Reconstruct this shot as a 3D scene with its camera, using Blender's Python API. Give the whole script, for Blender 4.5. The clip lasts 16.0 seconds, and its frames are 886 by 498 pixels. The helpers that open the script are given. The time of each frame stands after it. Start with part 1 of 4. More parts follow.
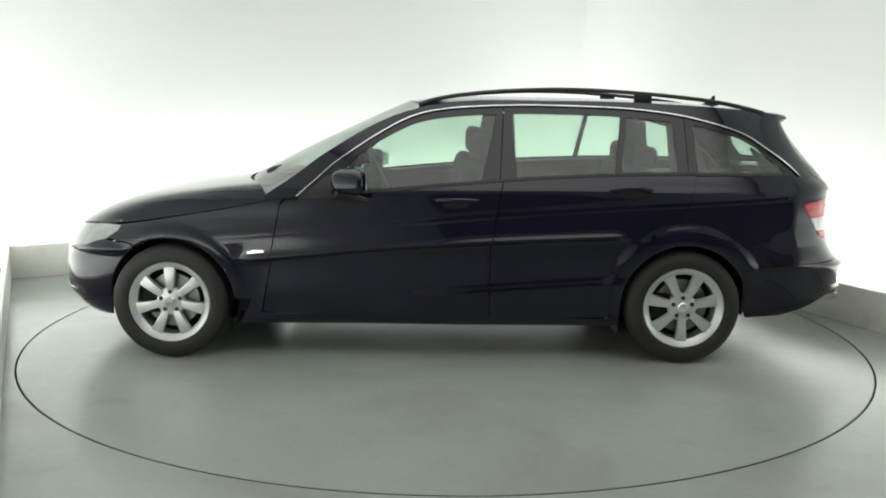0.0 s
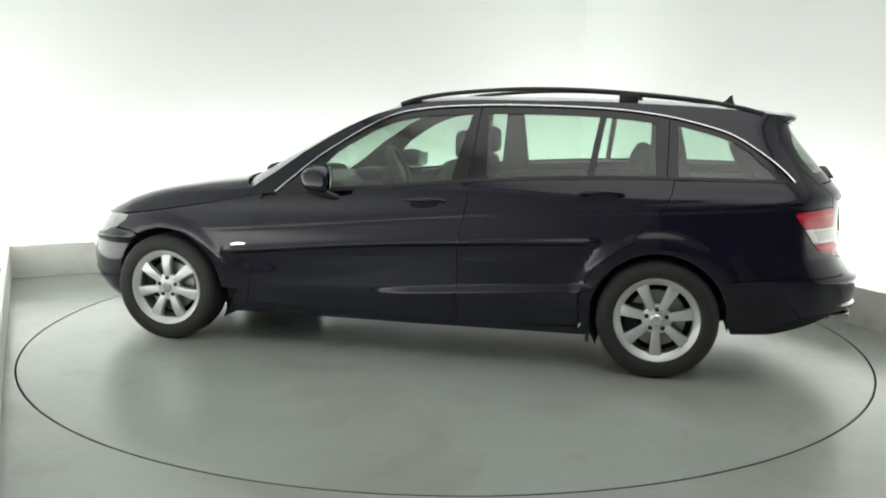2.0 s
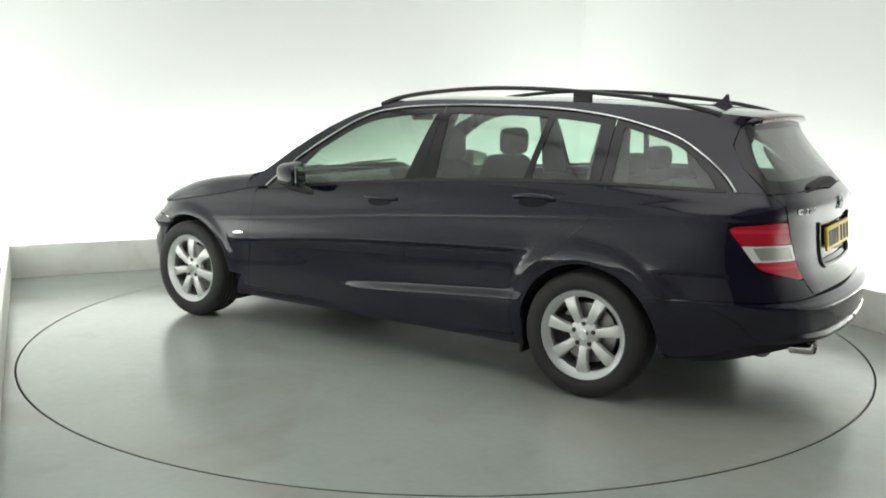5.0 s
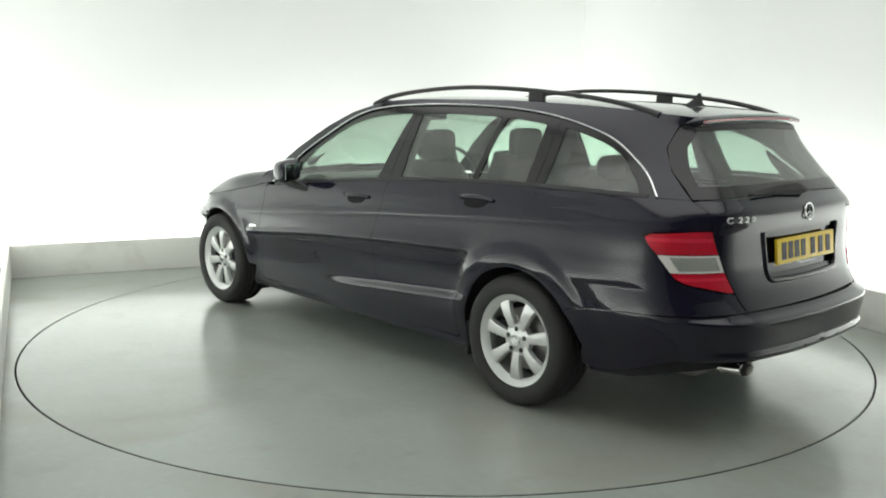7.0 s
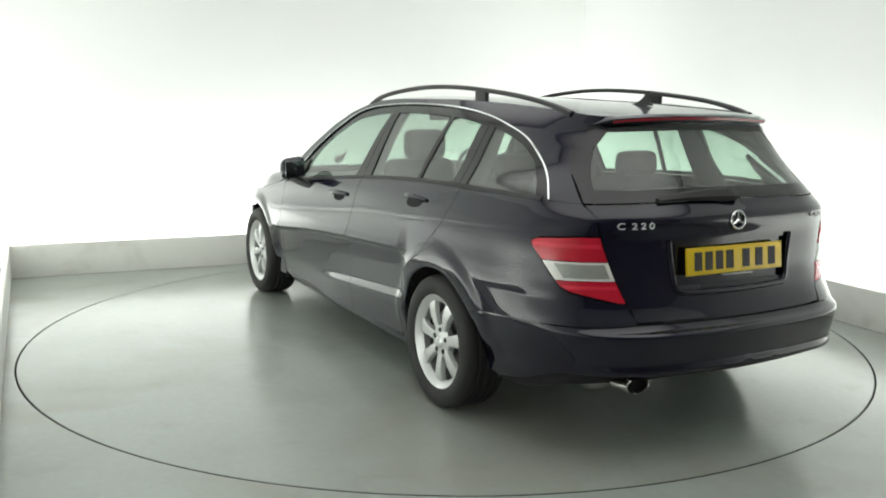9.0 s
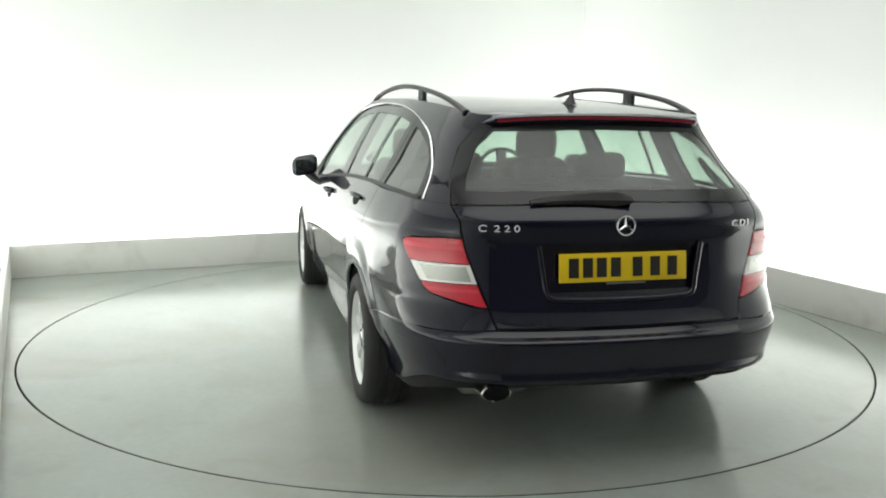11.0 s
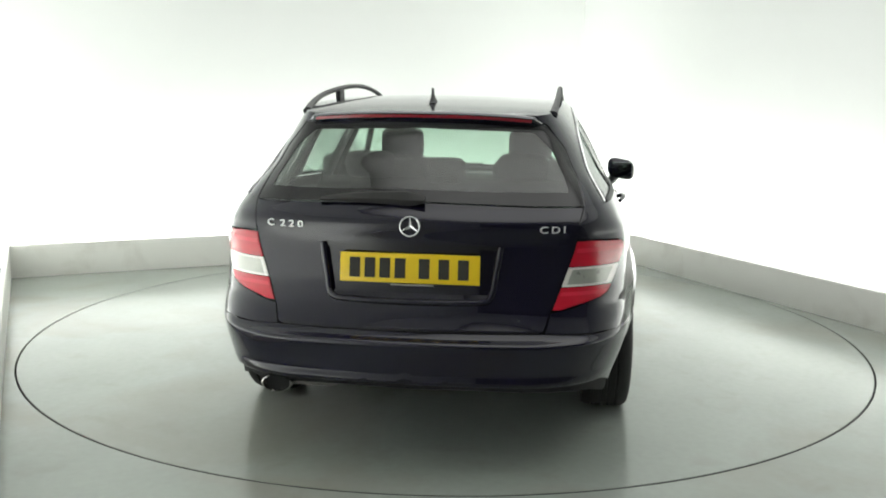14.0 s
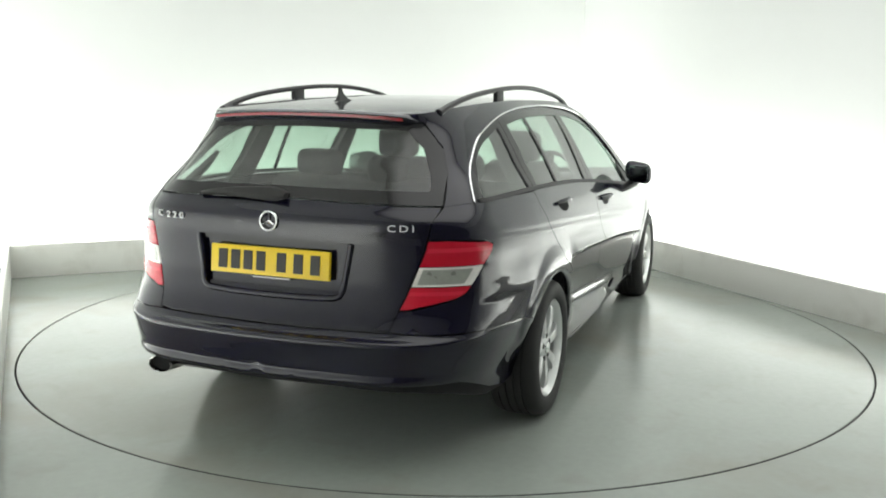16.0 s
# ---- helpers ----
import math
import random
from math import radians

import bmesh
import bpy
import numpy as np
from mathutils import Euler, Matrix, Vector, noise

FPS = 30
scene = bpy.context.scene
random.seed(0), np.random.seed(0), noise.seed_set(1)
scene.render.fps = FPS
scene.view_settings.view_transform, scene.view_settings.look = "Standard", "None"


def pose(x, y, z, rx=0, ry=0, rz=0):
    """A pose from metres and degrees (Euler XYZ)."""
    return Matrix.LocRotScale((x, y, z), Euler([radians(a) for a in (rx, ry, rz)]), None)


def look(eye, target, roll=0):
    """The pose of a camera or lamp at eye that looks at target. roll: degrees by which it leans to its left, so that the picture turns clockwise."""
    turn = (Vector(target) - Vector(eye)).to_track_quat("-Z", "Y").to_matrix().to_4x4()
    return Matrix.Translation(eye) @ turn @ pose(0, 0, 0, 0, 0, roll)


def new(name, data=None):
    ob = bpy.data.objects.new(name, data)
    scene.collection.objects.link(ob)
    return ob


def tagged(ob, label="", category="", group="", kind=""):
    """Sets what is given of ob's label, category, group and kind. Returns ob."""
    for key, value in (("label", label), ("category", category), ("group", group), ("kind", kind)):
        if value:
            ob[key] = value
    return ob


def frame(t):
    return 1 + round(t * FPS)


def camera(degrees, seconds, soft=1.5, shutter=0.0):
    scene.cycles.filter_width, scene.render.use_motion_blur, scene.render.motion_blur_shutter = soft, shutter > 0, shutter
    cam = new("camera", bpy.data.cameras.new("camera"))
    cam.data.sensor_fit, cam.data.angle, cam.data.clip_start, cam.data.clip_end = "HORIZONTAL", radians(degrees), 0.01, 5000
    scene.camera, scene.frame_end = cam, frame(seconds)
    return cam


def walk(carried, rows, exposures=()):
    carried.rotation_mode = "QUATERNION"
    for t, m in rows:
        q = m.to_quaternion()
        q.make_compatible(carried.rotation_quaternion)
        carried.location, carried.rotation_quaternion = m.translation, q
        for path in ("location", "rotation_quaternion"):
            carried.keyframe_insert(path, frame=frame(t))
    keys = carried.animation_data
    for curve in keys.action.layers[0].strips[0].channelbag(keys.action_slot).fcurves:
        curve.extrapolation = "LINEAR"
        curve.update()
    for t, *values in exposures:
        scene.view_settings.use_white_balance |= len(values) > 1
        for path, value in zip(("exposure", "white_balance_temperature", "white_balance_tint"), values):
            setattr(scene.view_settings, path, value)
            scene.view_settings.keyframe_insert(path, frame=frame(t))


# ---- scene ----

from mathutils.geometry import delaunay_2d_cdt

# ---------------- camera ----------------
cam = camera(52.656, 16.0, soft=1.9)
EYE = (0.0, -5.4594, 1.3782)
AIM = (-0.0039 * 4, -5.4594 + 0.9866 * 4, 1.3782 - 0.16348 * 4)
walk(cam, [(0.0, look(EYE, AIM, 0.7835)), (16.0, look(EYE, AIM, 0.7835))],
     exposures=[(0.0, -0.02), (4.0, 0.0), (8.0, 0.09), (12.0, 0.16), (16.0, 0.16)])

# turntable: degrees of the car's heading, by the clock
TURN = [(0, 180.60), (1, 173.68), (2, 166.76), (3, 159.87), (4, 153.01), (5, 146.16), (6, 139.32), (7, 132.47),
        (8, 125.57), (9, 118.59), (10, 111.52), (11, 104.43), (12, 97.32), (13, 90.26), (14, 83.21), (15, 76.14), (16, 69.03)]
OX, OY = 0.1085, -0.1271          # the car stands a little off the turntable's axis

# ---------------- light ----------------
world = bpy.data.worlds.new("world")
scene.world = world
world.use_nodes = True
world.node_tree.nodes["Background"].inputs[0].default_value = (0.9, 1.0, 0.95, 1)
world.node_tree.nodes["Background"].inputs[1].default_value = 0.02

GROUND = -0.020
ROOM = pose(0, 0, GROUND, 0, 0, 25)    # the studio stands askew to the camera
LEFT, RIGHT, BACK, FRONT = -2.49, 2.475, 2.585, -6.4
COVE = 0.50                        # gap between plinth and wall that hides the lamps
KERB, HIGH = 0.255, 3.3


def strip_lamp(name, eye, target, length, watts, width=0.16, color=(0.985, 1.0, 0.965)):
    data = bpy.data.lights.new(name, "AREA")
    data.shape, data.size, data.size_y, data.energy, data.color = "RECTANGLE", length, width, watts, color
    ob = new(name, data)
    ob.matrix_world = ROOM @ look(eye, target)
    return ob


# fluorescent strips hidden behind the plinth, washing the walls from below
strip_lamp("cove_lamp", (0, BACK + 0.12, 0.10), (0, BACK + 0.36, 0.90), 5.2, 65)
strip_lamp("cove_lamp", (LEFT - 0.12, -0.35, 0.10), (LEFT - 0.36, -0.35, 0.90), 5.9, 77)
strip_lamp("cove_lamp", (RIGHT + 0.12, -1.2, 0.10), (RIGHT + 0.36, -1.2, 0.90), 7.4, 87)

# ---------------- materials ----------------


def mat(name, color, rough=0.5, metal=0.0, coat=0.0, vary=0.12, scale=8.0, fine=90.0, bump=0.0, rough_vary=0.08, **more):
    """A surface with broad and fine variation of colour, gloss and relief."""
    m = bpy.data.materials.new(name)
    m.use_nodes = True
    nt = m.node_tree
    b = nt.nodes["Principled BSDF"]
    b.inputs["Base Color"].default_value = (*color, 1)
    b.inputs["Roughness"].default_value = rough
    b.inputs["Metallic"].default_value = metal
    b.inputs["Coat Weight"].default_value = coat
    b.inputs["Coat Roughness"].default_value = 0.03
    for key, value in more.items():
        b.inputs[key.replace("_", " ")].default_value = value
    tc = nt.nodes.new("ShaderNodeTexCoord")
    n1 = nt.nodes.new("ShaderNodeTexNoise")
    n2 = nt.nodes.new("ShaderNodeTexNoise")
    n1.inputs["Scale"].default_value, n2.inputs["Scale"].default_value = scale, fine
    n1.inputs["Detail"].default_value = 5
    n2.inputs["Detail"].default_value = 3
    for n in (n1, n2):
        nt.links.new(tc.outputs["Object"], n.inputs["Vector"])
    if vary:
        mix = nt.nodes.new("ShaderNodeMix")
        mix.data_type = "RGBA"
        mix.inputs[6].default_value = (*[c * (1 - vary) for c in color], 1)
        mix.inputs[7].default_value = (*[min(1, c * (1 + vary)) for c in color], 1)
        add = nt.nodes.new("ShaderNodeMath")
        add.operation = "MULTIPLY_ADD"
        nt.links.new(n2.outputs["Fac"], add.inputs[0])
        add.inputs[1].default_value = 0.35
        sc = nt.nodes.new("ShaderNodeMath")
        sc.operation = "MULTIPLY"
        nt.links.new(n1.outputs["Fac"], sc.inputs[0])
        sc.inputs[1].default_value = 0.65
        nt.links.new(sc.outputs[0], add.inputs[2])
        nt.links.new(add.outputs[0], mix.inputs[0])
        nt.links.new(mix.outputs[2], b.inputs["Base Color"])
    if rough_vary:
        r = nt.nodes.new("ShaderNodeMapRange")
        r.inputs["To Min"].default_value = max(0.0, rough - rough_vary)
        r.inputs["To Max"].default_value = min(1.0, rough + rough_vary)
        nt.links.new(n1.outputs["Fac"], r.inputs["Value"])
        nt.links.new(r.outputs[0], b.inputs["Roughness"])
    if bump:
        bp = nt.nodes.new("ShaderNodeBump")
        bp.inputs["Strength"].default_value = bump
        bp.inputs["Distance"].default_value = 0.002
        nt.links.new(n2.outputs["Fac"], bp.inputs["Height"])
        nt.links.new(bp.outputs[0], b.inputs["Normal"])
    return m


def pane_material(name, tint, gloss=0.02):
    """Thin tinted pane: lets light straight through and mirrors by Fresnel."""
    m = bpy.data.materials.new(name)
    m.use_nodes = True
    nt = m.node_tree
    nt.nodes.remove(nt.nodes["Principled BSDF"])
    out = nt.nodes["Material Output"]
    tr = nt.nodes.new("ShaderNodeBsdfTransparent")
    tr.inputs[0].default_value = (*tint, 1)
    gl = nt.nodes.new("ShaderNodeBsdfGlossy")
    gl.inputs["Roughness"].default_value = gloss
    lw = nt.nodes.new("ShaderNodeLayerWeight")
    lw.inputs[0].default_value = 0.5
    pw = nt.nodes.new("ShaderNodeMath")
    pw.operation = "POWER"
    pw.inputs[1].default_value = 3.0
    nt.links.new(lw.outputs["Facing"], pw.inputs[0])
    mul = nt.nodes.new("ShaderNodeMath")
    mul.operation = "MULTIPLY_ADD"
    mul.use_clamp = True
    mul.inputs[1].default_value = 0.9
    mul.inputs[2].default_value = 0.07
    nt.links.new(pw.outputs[0], mul.inputs[0])
    mx = nt.nodes.new("ShaderNodeMixShader")
    nt.links.new(mul.outputs[0], mx.inputs[0])
    nt.links.new(tr.outputs[0], mx.inputs[1])
    nt.links.new(gl.outputs[0], mx.inputs[2])
    # thin dust film; its pale tint also stands in for missing reflection
    df = nt.nodes.new("ShaderNodeBsdfDiffuse")
    df.inputs[0].default_value = (0.7, 0.72, 0.7, 1)
    tc = nt.nodes.new("ShaderNodeTexCoord")
    nz = nt.nodes.new("ShaderNodeTexNoise")
    nz.inputs["Scale"].default_value, nz.inputs["Detail"].default_value = 3.5, 6
    nt.links.new(tc.outputs["Object"], nz.inputs["Vector"])
    mr = nt.nodes.new("ShaderNodeMapRange")
    mr.inputs["From Min"].default_value, mr.inputs["From Max"].default_value = 0.3, 0.75
    mr.inputs["To Min"].default_value, mr.inputs["To Max"].default_value = 0.03, 0.10
    nt.links.new(nz.outputs["Fac"], mr.inputs["Value"])
    dust_haze = nt.nodes.new("ShaderNodeMixShader")
    nt.links.new(mr.outputs[0], dust_haze.inputs[0])
    nt.links.new(mx.outputs[0], dust_haze.inputs[1])
    nt.links.new(df.outputs[0], dust_haze.inputs[2])
    nt.links.new(dust_haze.outputs[0], out.inputs[0])
    return m


WALL = mat("white_wall_paint", (0.82, 0.84, 0.82), 0.6, vary=0.02, scale=1.2, bump=0.05)
PLINTH = mat("plinth_paint", (0.80, 0.80, 0.755), 0.5, vary=0.05, scale=2.5, bump=0.1)
CEIL = mat("ceiling_paint", (0.75, 0.76, 0.75), 0.8, vary=0.03, scale=1.0)
DARKWALL = mat("dark_rear_wall", (0.17, 0.17, 0.18), 0.8, vary=0.1, scale=1.0)
FLOOR = mat("floor_paint", (0.335, 0.366, 0.337), 0.21, vary=0.18, scale=1.3, fine=26, bump=0.03, rough_vary=0.07)


def stain(m, color, scale, low, high, most):
    """Lays broad smudges of dirt over a surface's colour."""
    nt = m.node_tree
    b = nt.nodes["Principled BSDF"]
    old = b.inputs["Base Color"].links[0].from_socket
    tc = nt.nodes.new("ShaderNodeTexCoord")
    nz = nt.nodes.new("ShaderNodeTexNoise")
    nz.inputs["Scale"].default_value, nz.inputs["Detail"].default_value, nz.inputs["Distortion"].default_value = scale, 7, 0.6
    nt.links.new(tc.outputs["Object"], nz.inputs["Vector"])
    mr = nt.nodes.new("ShaderNodeMapRange")
    mr.inputs["From Min"].default_value, mr.inputs["From Max"].default_value = low, high
    mr.inputs["To Max"].default_value = most
    nt.links.new(nz.outputs["Fac"], mr.inputs["Value"])
    mx = nt.nodes.new("ShaderNodeMix")
    mx.data_type = "RGBA"
    mx.inputs[7].default_value = (*color, 1)
    nt.links.new(mr.outputs[0], mx.inputs[0])
    nt.links.new(old, mx.inputs[6])
    nt.links.new(mx.outputs[2], b.inputs["Base Color"])


stain(FLOOR, (0.27, 0.245, 0.21), 0.9, 0.48, 0.72, 0.75)
stain(FLOOR, (0.24, 0.22, 0.19), 4.5, 0.58, 0.76, 0.22)
stain(PLINTH, (0.55, 0.53, 0.47), 3.0, 0.52, 0.75, 0.5)
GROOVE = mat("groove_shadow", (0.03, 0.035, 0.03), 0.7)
PAINT = mat("blue_black_paint", (0.0028, 0.0022, 0.0125), 0.30, 0.0, 1.0, vary=0.08, scale=3, fine=900, rough_vary=0.03, Specular_IOR_Level=0.06, Coat_IOR=1.5)
BLACK = mat("black_plastic", (0.012, 0.012, 0.013), 0.45, vary=0.15, scale=20, fine=400, bump=0.15)
GLOSSBLACK = mat("gloss_black_trim", (0.008, 0.008, 0.009), 0.12, vary=0.05)
DARK = mat("dark_lining", (0.008, 0.008, 0.009), 0.9, vary=0.2)
CLOTH = mat("dark_seat_cloth", (0.022, 0.023, 0.024), 0.9, vary=0.25, scale=30, fine=500, bump=0.3)
CHROME = mat("chrome", (0.85, 0.86, 0.86), 0.12, 1.0, vary=0.03, rough_vary=0.04)
ALLOY = mat("silver_alloy", (0.62, 0.63, 0.625), 0.34, 0.50, 0.25, vary=0.06, scale=15)
SILVER = mat("silver_lettering", (0.80, 0.81, 0.80), 0.35, 0.3, vary=0.02)
TIPSTEEL = mat("exhaust_tip_steel", (0.60, 0.59, 0.57), 0.25, 1.0, vary=0.15, scale=40)
STEEL = mat("brake_steel", (0.30, 0.29, 0.28), 0.4, 0.9, vary=0.15, scale=25)
DARKSTEEL = mat("dark_bolt_steel", (0.06, 0.06, 0.06), 0.45, 0.6, vary=0.15, scale=25)
RUBBER = mat("tyre_rubber", (0.020, 0.020, 0.0195), 0.70, vary=0.2, scale=14, fine=200, bump=0.2)
GLASS = pane_material("tinted_glass", (0.66, 0.80, 0.71))
REARGLASS = pane_material("rear_tinted_glass", (0.62, 0.75, 0.67))
REDLENS = mat("red_lens", (0.56, 0.008, 0.028), 0.10, 0.0, 0.45, vary=0.12, scale=30, fine=160, rough_vary=0.03)
DARKRED = mat("dark_red_lens", (0.26, 0.006, 0.016), 0.15, 0.0, 0.3, vary=0.12, scale=30, fine=160, rough_vary=0.03)
REDGLOW = mat("red_reflector", (0.70, 0.022, 0.055), 0.16, 0.0, 0.45, vary=0.10, scale=60, fine=220, rough_vary=0.03)
HEADLENS = mat("headlight_lens", (0.34, 0.35, 0.35), 0.12, 0.55, 1.0, vary=0.35, scale=22, fine=120)
LENSGREY = mat("ribbed_reflector", (0.40, 0.41, 0.37), 0.3, 0.3, 1.0, vary=0.25, scale=30, fine=140)
CLEARLENS = mat("clear_lens", (0.86, 0.84, 0.80), 0.15, 0.0, 1.0, vary=0.10, scale=40, fine=200)
YELLOW = mat("yellow_plate", (0.80, 0.56, 0.012), 0.35, vary=0.05, scale=20)
INK = mat("black_ink", (0.015, 0.013, 0.01), 0.5)
MIRROR = mat("mirror_glass", (0.17, 0.19, 0.19), 0.03, 1.0, vary=0.0, rough_vary=0.0)


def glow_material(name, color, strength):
    """Glow for an added fill panel: even, falling off close to its edges."""
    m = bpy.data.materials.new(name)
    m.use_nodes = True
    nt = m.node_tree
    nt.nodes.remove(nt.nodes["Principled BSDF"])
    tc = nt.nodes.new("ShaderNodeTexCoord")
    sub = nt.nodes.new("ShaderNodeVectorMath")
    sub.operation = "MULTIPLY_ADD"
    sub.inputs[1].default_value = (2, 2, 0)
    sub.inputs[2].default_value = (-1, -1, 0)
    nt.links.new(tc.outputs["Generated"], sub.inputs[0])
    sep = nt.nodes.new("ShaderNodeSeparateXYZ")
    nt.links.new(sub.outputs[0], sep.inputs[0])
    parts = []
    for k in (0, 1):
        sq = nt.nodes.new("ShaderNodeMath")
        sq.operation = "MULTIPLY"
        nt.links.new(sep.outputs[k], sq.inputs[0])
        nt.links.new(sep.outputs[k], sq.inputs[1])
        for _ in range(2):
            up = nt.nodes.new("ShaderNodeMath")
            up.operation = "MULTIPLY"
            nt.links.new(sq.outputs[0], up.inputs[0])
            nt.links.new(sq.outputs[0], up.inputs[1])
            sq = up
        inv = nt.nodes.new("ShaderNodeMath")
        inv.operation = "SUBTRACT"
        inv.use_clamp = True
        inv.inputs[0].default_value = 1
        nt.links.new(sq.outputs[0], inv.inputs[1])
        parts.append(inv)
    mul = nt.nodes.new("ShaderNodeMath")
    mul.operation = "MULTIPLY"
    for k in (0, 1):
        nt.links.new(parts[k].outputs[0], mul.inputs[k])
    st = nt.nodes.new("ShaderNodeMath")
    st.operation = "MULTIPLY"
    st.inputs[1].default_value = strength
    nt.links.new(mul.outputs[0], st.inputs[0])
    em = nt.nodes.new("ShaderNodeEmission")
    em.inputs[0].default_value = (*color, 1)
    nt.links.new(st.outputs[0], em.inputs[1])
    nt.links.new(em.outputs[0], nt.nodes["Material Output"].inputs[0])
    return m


FILLGLOW = glow_material("fill_panel_glow", (0.985, 1.0, 0.965), 1.6)

# ---------------- mesh helpers ----------------


def part(name, bm, material, parent, label="", m=None):
    """Links a bmesh as one mesh object under a thing or part."""
    me = bpy.data.meshes.new(name)
    bm.normal_update()
    bm.to_mesh(me)
    bm.free()
    me.materials.append(material)
    ob = new(name, me)
    ob.parent = parent
    if m is not None:
        ob.matrix_basis = m
    if label:
        ob["label"] = label
    return ob


def smooth(bm, sharp=35):
    bm.normal_update()
    for f in bm.faces:
        f.smooth = True
    for e in bm.edges:
        e.smooth = not (len(e.link_faces) == 2 and e.calc_face_angle(0) > radians(sharp))
    return bm


def box(bm, x0, x1, y0, y1, z0, z1, bevel=0.0, m=None):
    r = bmesh.ops.create_cube(bm, size=1)
    vs = r["verts"]
    for v in vs:
        v.co = Vector(((x0 + x1) / 2 + v.co.x * (x1 - x0), (y0 + y1) / 2 + v.co.y * (y1 - y0), (z0 + z1) / 2 + v.co.z * (z1 - z0)))
    if bevel:
        es = list({e for v in vs for e in v.link_edges})
        r = bmesh.ops.bevel(bm, geom=es, offset=bevel, segments=3, profile=0.5, affect="EDGES")
        vs = list({v for f in r["faces"] for v in f.verts} | {v for v in vs if v.is_valid})
    if m is not None:
        bmesh.ops.transform(bm, matrix=m, verts=vs)
    return bm


def lathe(bm, profile, steps=48, axis="y", closed=False):
    """Turns a profile of (radius, along) round an axis."""
    rings = []
    for k in range(steps):
        a = 2 * math.pi * k / steps
        rings.append([bm.verts.new((r * math.cos(a), y, r * math.sin(a)) if axis == "y" else (r * math.cos(a), r * math.sin(a), y)) for r, y in profile])
    n = len(profile)
    for k in range(steps):
        a, b = rings[k], rings[(k + 1) % steps]
        for i in range(n if closed else n - 1):
            j = (i + 1) % n
            bm.faces.new((a[i], a[j], b[j], b[i]))
    return bm


def tube(bm, path, radius, sides=8, flat=1.0):
    """A round or flattened bar along a path, with closed ends."""
    rings = []
    for i, p in enumerate(path):
        p = Vector(p)
        d = (Vector(path[min(i + 1, len(path) - 1)]) - Vector(path[max(i - 1, 0)])).normalized()
        s = d.cross(Vector((0, 0, 1)))
        s = s.normalized() if s.length > 1e-4 else Vector((0, 1, 0))
        u = s.cross(d)
        r = radius(i / (len(path) - 1)) if callable(radius) else radius
        rings.append([bm.verts.new(p + s * (math.cos(2 * math.pi * k / sides) * r * flat) + u * (math.sin(2 * math.pi * k / sides) * r)) for k in range(sides)])
    for a, b in zip(rings, rings[1:]):
        for k in range(sides):
            bm.faces.new((a[k], a[(k + 1) % sides], b[(k + 1) % sides], b[k]))
    bm.faces.new(rings[0][::-1])
    bm.faces.new(rings[-1])
    bmesh.ops.recalc_face_normals(bm, faces=bm.faces)
    return bm


def curve(*pts):
    """Smooth function through points (monotone cubic)."""
    xs, ys = [p[0] for p in pts], [p[1] for p in pts]
    d = [(ys[i + 1] - ys[i]) / (xs[i + 1] - xs[i]) for i in range(len(xs) - 1)]
    m = [d[0]] + [0 if a * b <= 0 else 2 * a * b / (a + b) for a, b in zip(d, d[1:])] + [d[-1]]

    def f(x):
        if x <= xs[0]:
            return ys[0]
        if x >= xs[-1]:
            return ys[-1]
        i = max(k for k in range(len(xs) - 1) if xs[k] <= x)
        h = xs[i + 1] - xs[i]
        t = (x - xs[i]) / h
        return (ys[i] * (1 + 2 * t) * (1 - t) ** 2 + h * m[i] * t * (1 - t) ** 2 + ys[i + 1] * t * t * (3 - 2 * t) + h * m[i + 1] * t * t * (t - 1))
    return f


def spline(pts, n=6):
    """Catmull-Rom through points, n steps a span."""
    out = []
    P = [Vector(p) for p in pts]
    for i in range(len(P) - 1):
        a, b, c, d = P[max(i - 1, 0)], P[i], P[i + 1], P[min(i + 2, len(P) - 1)]
        for k in range(n):
            t = k / n
            out.append(0.5 * ((2 * b) + (c - a) * t + (2 * a - 5 * b + 4 * c - d) * t * t + (3 * b - a - 3 * c + d) * t ** 3))
    out.append(P[-1])
    return out


# ---------------- the studio ----------------


def structure(name, bm, material, label, category):
    ob = part(name, bm, material, None, m=ROOM)
    return tagged(ob, label, category, kind="structure")


RING = 2.436
bm = bmesh.new()
# floor with a round hole for the turntable
out_ring = [(LEFT - COVE, FRONT), (RIGHT + COVE, FRONT), (RIGHT + COVE, BACK + COVE), (LEFT - COVE, BACK + COVE)]
N = 160
hole = [bm.verts.new(((RING + 0.007) * math.cos(2 * math.pi * k / N), (RING + 0.007) * math.sin(2 * math.pi * k / N), 0)) for k in range(N)]
low = [bm.verts.new((v.co.x, v.co.y, -0.05)) for v in hole]
rim = []
for k in range(N):
    a = 2 * math.pi * k / N
    c, s = math.cos(a), math.sin(a)
    ts = [t for t in ((RIGHT + COVE) / c if c > 1e-6 else (LEFT - COVE) / c if c < -1e-6 else 99, (BACK + COVE) / s if s > 1e-6 else FRONT / s if s < -1e-6 else 99)]
    rim.append(bm.verts.new((min(ts) * c, min(ts) * s, 0)))
for k in range(N):
    j = (k + 1) % N
    bm.faces.new((hole[k], rim[k], rim[j], hole[j]))
    bm.faces.new((low[k], hole[k], hole[j], low[j]))
for x, y in out_ring:
    v = bm.verts.new((x, y, 0))
    near = sorted(rim, key=lambda r: (r.co - v.co).length)
    a, b = [r for r in near if abs(r.co.x - x) < 1e-4][0], [r for r in near if abs(r.co.y - y) < 1e-4][0]
    bm.faces.new((v, a, b))
bmesh.ops.recalc_face_normals(bm, faces=bm.faces)
